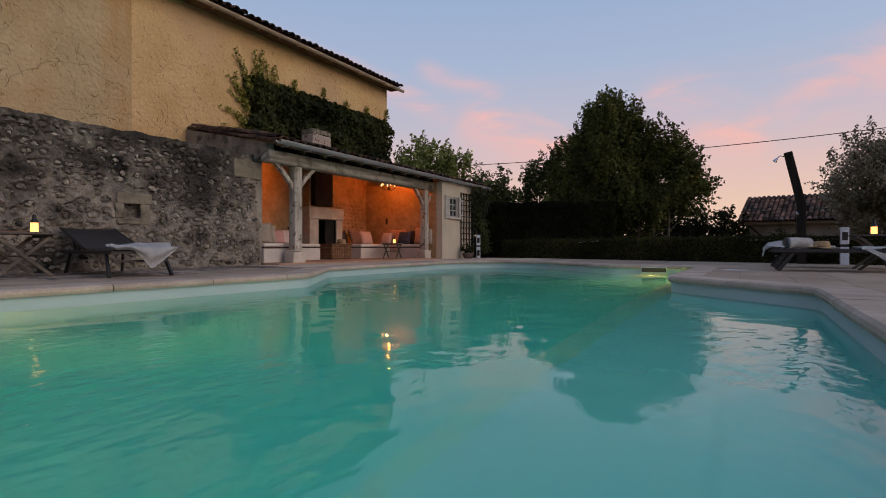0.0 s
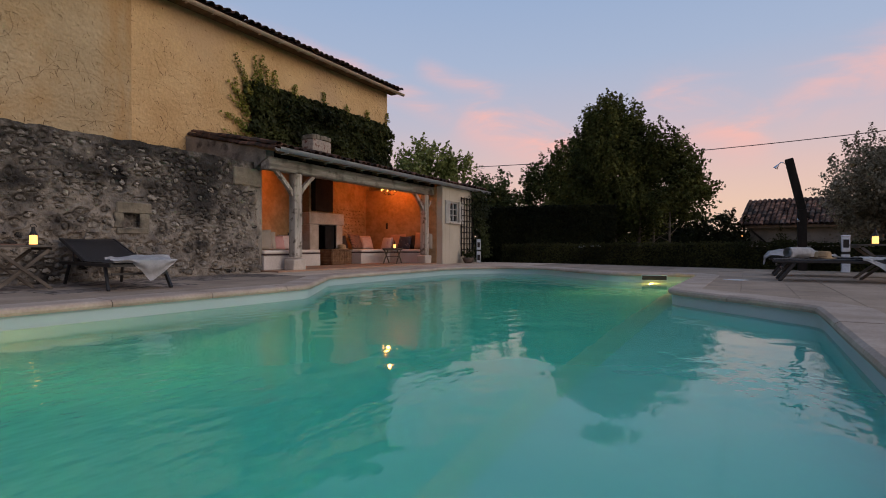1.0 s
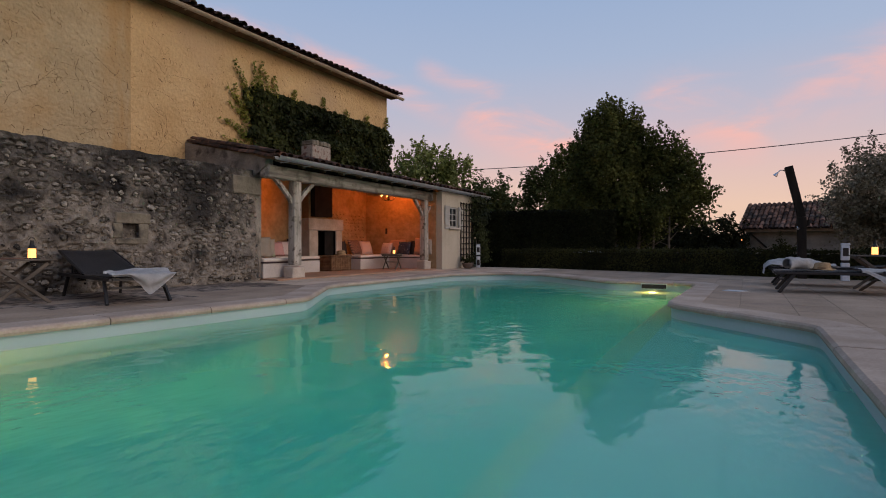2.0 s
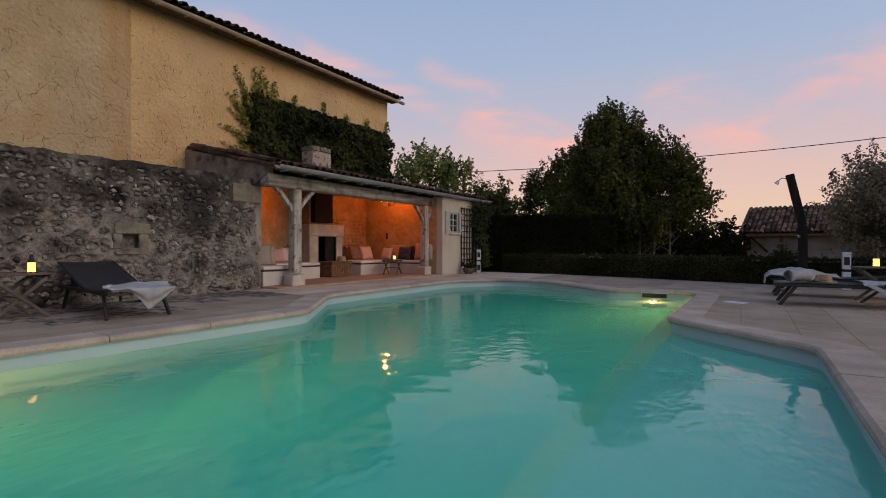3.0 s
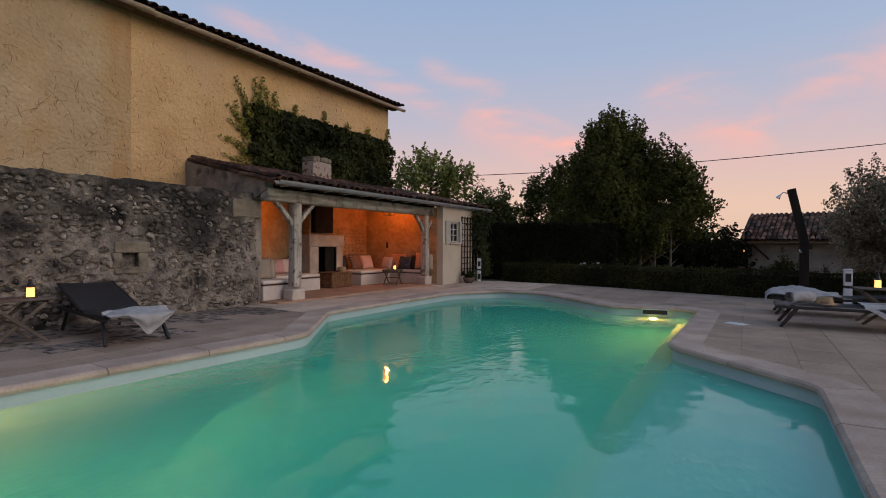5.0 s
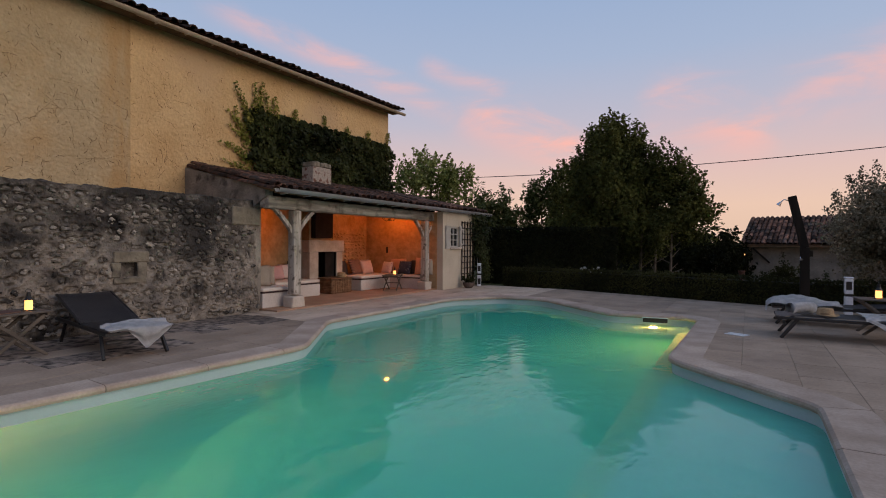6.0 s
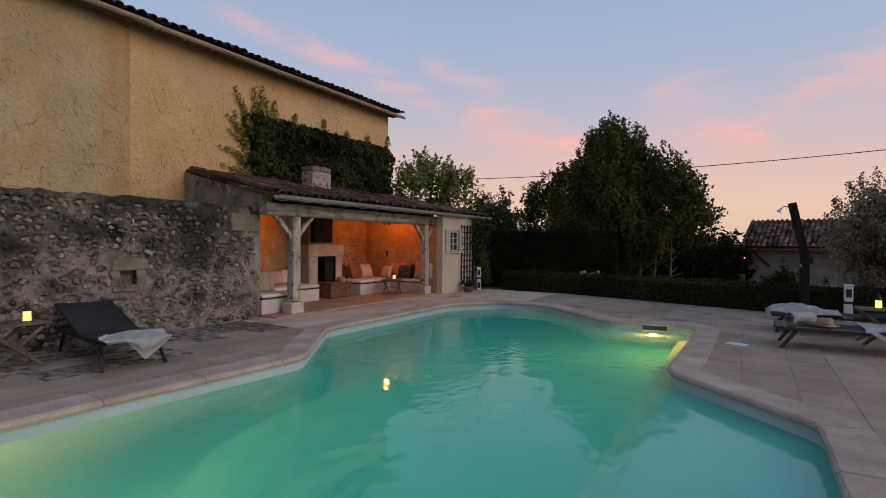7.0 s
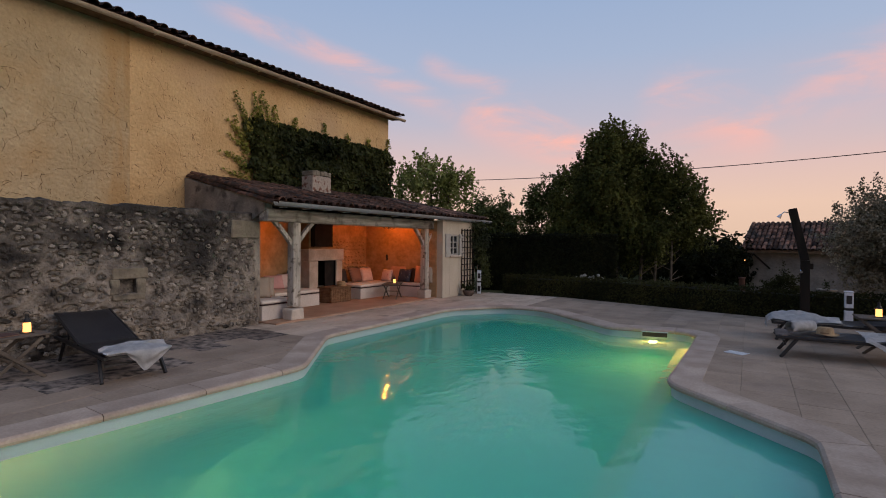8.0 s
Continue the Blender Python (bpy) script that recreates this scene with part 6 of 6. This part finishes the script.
rod((-0.26, 0, 2.28), (-0.36, -0.02, 2.31), 0.010, None, 8, bm)
rod((-0.36, -0.02, 2.31), (-0.42, -0.03, 2.25), 0.010, None, 8, bm)
part("arm", bm, CHROME, shower, "thin chrome arm")
part("head", rod((-0.41, -0.03, 2.26), (-0.46, -0.03, 2.19), 0.018, 0.045, 14), CHROME, shower, "round chrome shower head")
part("valve", box(0.085, 0.15, -0.06, 0.02, 1.12, 1.24, 0.01), DARKWOOD, shower)
part("tap", rod((-0.06, -0.06, 1.10), (-0.06, -0.13, 1.06), 0.02, 0.028, 10), CHROME, shower, "chrome tap")

# ---- the barn beyond the hedge ----
barn = thing("barn", "low stone barn with a clay tile roof beyond the garden", "barn", (-0.08, 25.24, -1.24), -10)
BARN_WALL = surface("barn_render", (0.19, 0.165, 0.14), (0.28, 0.245, 0.205), 2.2, 0.95, 0.7, 14, depth=0.03)
part("wall", roughen(box(0.15, 8.0, 0.0, 0.4, 0.0, 2.60), 0.0, 1), BARN_WALL, barn)
part("wall", box(0.15, 0.55, 0.403, 4.4, 0.0, 2.60), BARN_WALL, barn)
part("wall", box(7.6, 8.0, 0.403, 4.4, 0.0, 2.60), BARN_WALL, barn)
part("fascia", box(-0.1, 8.2, -0.34, -0.30, 2.50, 2.60), RAFTER, barn)
barn_roof = part("roof", sheet(lambda u, v: Vector((-0.1 + 8.3 * u, -0.36 + 2.2 * v, 2.57 + 1.13 * v)), 2, 2), TILE_FAR, barn, "old mottled clay tile roof")
part("roof", sheet(lambda u, v: Vector((-0.1 + 8.3 * u, 1.84 + 2.5 * v, 3.70 - 1.0 * v)), 2, 2), TILE_FAR, barn)
part("strut", beam((0.9, -0.02, 1.85), (0.35, -0.30, 2.45), 0.06, 0.06), DARKWOOD, barn)
part("strut", beam((0.02, -0.25, 0.0), (0.12, -0.28, 2.5), 0.07, 0.07), DARKWOOD, barn)
poses = []
for k in range(45):
    for r in range(8):
        poses.append(Matrix.Translation((-0.02 + 0.183 * k, -0.38 + 0.275 * r, 2.62 + 0.275 * r * 1.13 / 2.2)) @ Matrix.Rotation(random.uniform(-0.05, 0.05), 4, "Z") @ Matrix.Rotation(math.atan2(1.13, 2.2) + random.uniform(-0.03, 0.03), 4, "X") @ Matrix.Diagonal((0.95, 0.85, 0.95, 1.0)))
tagged(part("roof_tiles", joined_tiles(poses, TILE_FAR), TILE_FAR, barn_roof), "rows of old clay tiles", "", "", "stuff")
for k in range(20):
    part("ridge_tile", TILE_ME, TILE, barn_roof).matrix_basis = pose(-0.05 + 0.415 * k, 1.84, 3.70, 0, 0, -90) @ Matrix.Diagonal((1.2, 1, 1.1, 1))
for x, y in ((0.10, -0.40), (5.5, -0.40)):
    bl = thing("barn_lamp", "small warm wall lamp glowing under the barn eaves", "wall lamp", tuple(barn.matrix_basis @ Vector((x, y, 2.20))), -10, "barn lamps")
    part("bulb", rod((0, 0, -0.05), (0, 0, 0.05), 0.05, 0.04, 10), lamp_glass("barn_bulb", (1.0, 0.42, 0.14), 2.2), bl)
    part("cap", rod((0, 0, 0.052), (0, 0, 0.10), 0.08, 0.03, 10), BLACK, bl)

l = bpy.data.lights.new("barn_lamp_light", "POINT")
l.shadow_soft_size, l.energy, l.color = 0.05, 9, (1.0, 0.36, 0.08)
new("barn_lamp_light", l).matrix_world = Matrix.Translation(barn.matrix_basis @ Vector((5.5, -0.50, 2.18)))

# ---- overhead cable ----
cable = thing("overhead_cable", "thin black overhead cable sagging across the sky", "cable", (0, 30, 0))
bm = bmesh.new()
ends = [Vector((-22.0, -2.2, 5.66)), Vector((12.0, 3.6, 6.62))]
prev = None
for k in range(41):
    f = k / 40
    p = ends[0].lerp(ends[1], f) + Vector((0, 0, -0.55 * 4 * f * (1 - f)))
    if prev:
        rod(prev, p, 0.022, None, 5, bm)
    prev = p
part("wire", bm, BLACK, cable)
for e in ends:
    part("pole", rod((e.x, e.y, -2), (e.x, e.y, e.z + 0.4), 0.11, 0.09, 10), DARKWOOD, cable, "dark timber pole")

# ---- flowers and rail behind the hedge ----
flowers = thing("white_hydrangea", "white hydrangea heads in the shade of the tree", "flowers", (-4.55, 17.2, -0.18))
PETAL = surface("hydrangea_petal", (0.20, 0.21, 0.18), (0.42, 0.42, 0.40), 30.0, 0.9, 0.6, 80)
for k in range(7):
    bm = bmesh.new()
    bmesh.ops.create_icosphere(bm, subdivisions=2, radius=0.055, matrix=Matrix.Translation((-0.3 + 0.14 * k, 0.1 * (k % 2), 0.62 + 0.05 * (k % 3))))
    part("flower_head", roughen(bm, 0.03, 20), PETAL, flowers)
    part("stem", rod((-0.3 + 0.14 * k, 0.1 * (k % 2), 0), (-0.3 + 0.14 * k, 0.1 * (k % 2), 0.58), 0.008, None, 6), BARK, flowers)

# ---- the garden beyond the hedge ----
make_tree((0.95, 18.2, -0.35), "round clipped dark bush in front of the barn", [((0, 0, 0.62), (0.48, 0.45, 0.42), 110, 50, 0.14)], 0.05, BOX_LEAF, [(0, 0, 0.02, 0.03, 0.6)], 81, "bush", "clipped_bush")
make_tree((5.6, 13.7, -0.1), "leafy garden tree reaching out over the loungers", [((-0.3, 0.0, 4.6), (2.2, 2.0, 1.6), 240, 50, 0.4)], 0.12, TREE_LEAF, [(0, 0, -0.2, 0.12, 4.4)], 91)
URN = surface("old_stone_urn", (0.16, 0.14, 0.12), (0.24, 0.21, 0.18), 5, 0.9, 0.4, 40)


def turned(prof, n=18):
    """A solid turned round z, from (radius, height) pairs."""
    bm = bmesh.new()
    rings = [[bm.verts.new((r * math.cos(2 * math.pi * k / n), r * math.sin(2 * math.pi * k / n), z)) for k in range(n)] for r, z in prof]
    for a, b in zip(rings, rings[1:]):
        for k in range(n):
            bm.faces.new((a[k - 1], a[k], b[k], b[k - 1]))
    bm.faces.new(rings[0]), bm.faces.new(rings[-1])
    return bm


urn = thing("garden_urn", "shallow stone urn on a low pedestal before the barn", "urn", (1.95, 18.1, -0.45))
part("pedestal", box(-0.16, 0.16, -0.16, 0.16, 0.0, 0.55, 0.02), URN, urn)
part("bowl", turned([(0.10, 0.552), (0.05, 0.60), (0.06, 0.66), (0.22, 0.74), (0.25, 0.80), (0.22, 0.81), (0.18, 0.77)]), URN, urn, "", True)
p, q = crown_points((0, 0, 0.85), (0.06, 0.06, 0.14), 14, 8, 77, clump=0.05)
part("foliage", leaf_mesh(p, q, 0.05, IVY, 0.2, 0.5, 78), IVY, urn)
stove = thing("garden_stove", "terracotta chimenea stove standing in the garden", "stove", (-0.15, 22.4, -0.95))
part("body", turned([(0.20, 0.0), (0.30, 0.18), (0.33, 0.40), (0.26, 0.62), (0.11, 0.80), (0.10, 1.25), (0.13, 1.32), (0.09, 1.31)]), surface("red_terracotta", (0.07, 0.035, 0.026), (0.10, 0.05, 0.036), 5, 0.9, 0.3, 40), stove, "", True)
rail = thing("garden_bench", "weathered wooden garden bench under the tree", "bench", (-1.35, 19.4, -0.62), -12)
for z in (0.42, 0.62, 0.78):
    part("slat", box(-0.7, 0.7, -0.03 + 0.1 * (z < 0.5) * -1, 0.02, z, z + 0.06, 0.008), TABLE_WOOD, rail)
for x in (-0.62, 0.62):
    part("leg", box(x - 0.03, x + 0.03, 0.022, 0.07, 0.0, 0.84, 0.006), TABLE_WOOD, rail)
    part("leg", box(x - 0.03, x + 0.03, -0.20, -0.134, 0.0, 0.42, 0.006), TABLE_WOOD, rail)
rng = random.Random(5)
pts = [(rng.gauss(0, 0.07), rng.gauss(0, 0.16), abs(rng.gauss(0.02, 0.07))) for _ in range(260)]
tuft = thing("wall_plant", "small green plant rooted in the crest of the wall", "plant", (-8.02, 2.45, 2.14))
part("foliage", leaf_mesh(pts, [(0.6, -0.4, 0.8)] * len(pts), 0.06, IVY, 0.4, 0.7, 6), IVY, tuft)

# ---- pieces of the roofs, walls and paving ----
def lay_shed_tiles():
    rest = []
    for k in range(42):
        y = GY0 + 0.105 + 0.2105 * k
        for r in range(10):
            x = RX1 + 0.05 - 0.335 * r + random.uniform(-0.035, 0.035)
            if y < verge_y(x) + 0.06:
                continue
            m = Matrix.Translation((8.8, -10.5, 0)) @ tile_pose(x, y, roof_z(x) + 0.005 + random.uniform(-0.008, 0.014), TILE_RISE, 2.6)
            if k < 30:
                part("roof_tile", TILE_ME, TILE, shed_roof).matrix_basis = m
            else:
                rest.append(m)
    for r in range(10):
        x = RX1 + 0.05 - 0.335 * r
        for dy, dz in ((-0.035, -0.05), (0.015, 0.03)):
            part("verge_tile", TILE_ME, TILE, shed_roof).matrix_basis = Matrix.Translation((8.8, -10.5, 0)) @ tile_pose(x + random.uniform(-0.03, 0.03), verge_y(x) + dy, roof_z(x) + 0.005 + dz, TILE_RISE)
    tagged(part("roof_tiles", joined_tiles(rest, TILE_FAR), TILE_FAR, shed_roof), "rows of old clay tiles", "", "", "stuff")


lay_shed_tiles()
lay_rubble()
lay_slabs()
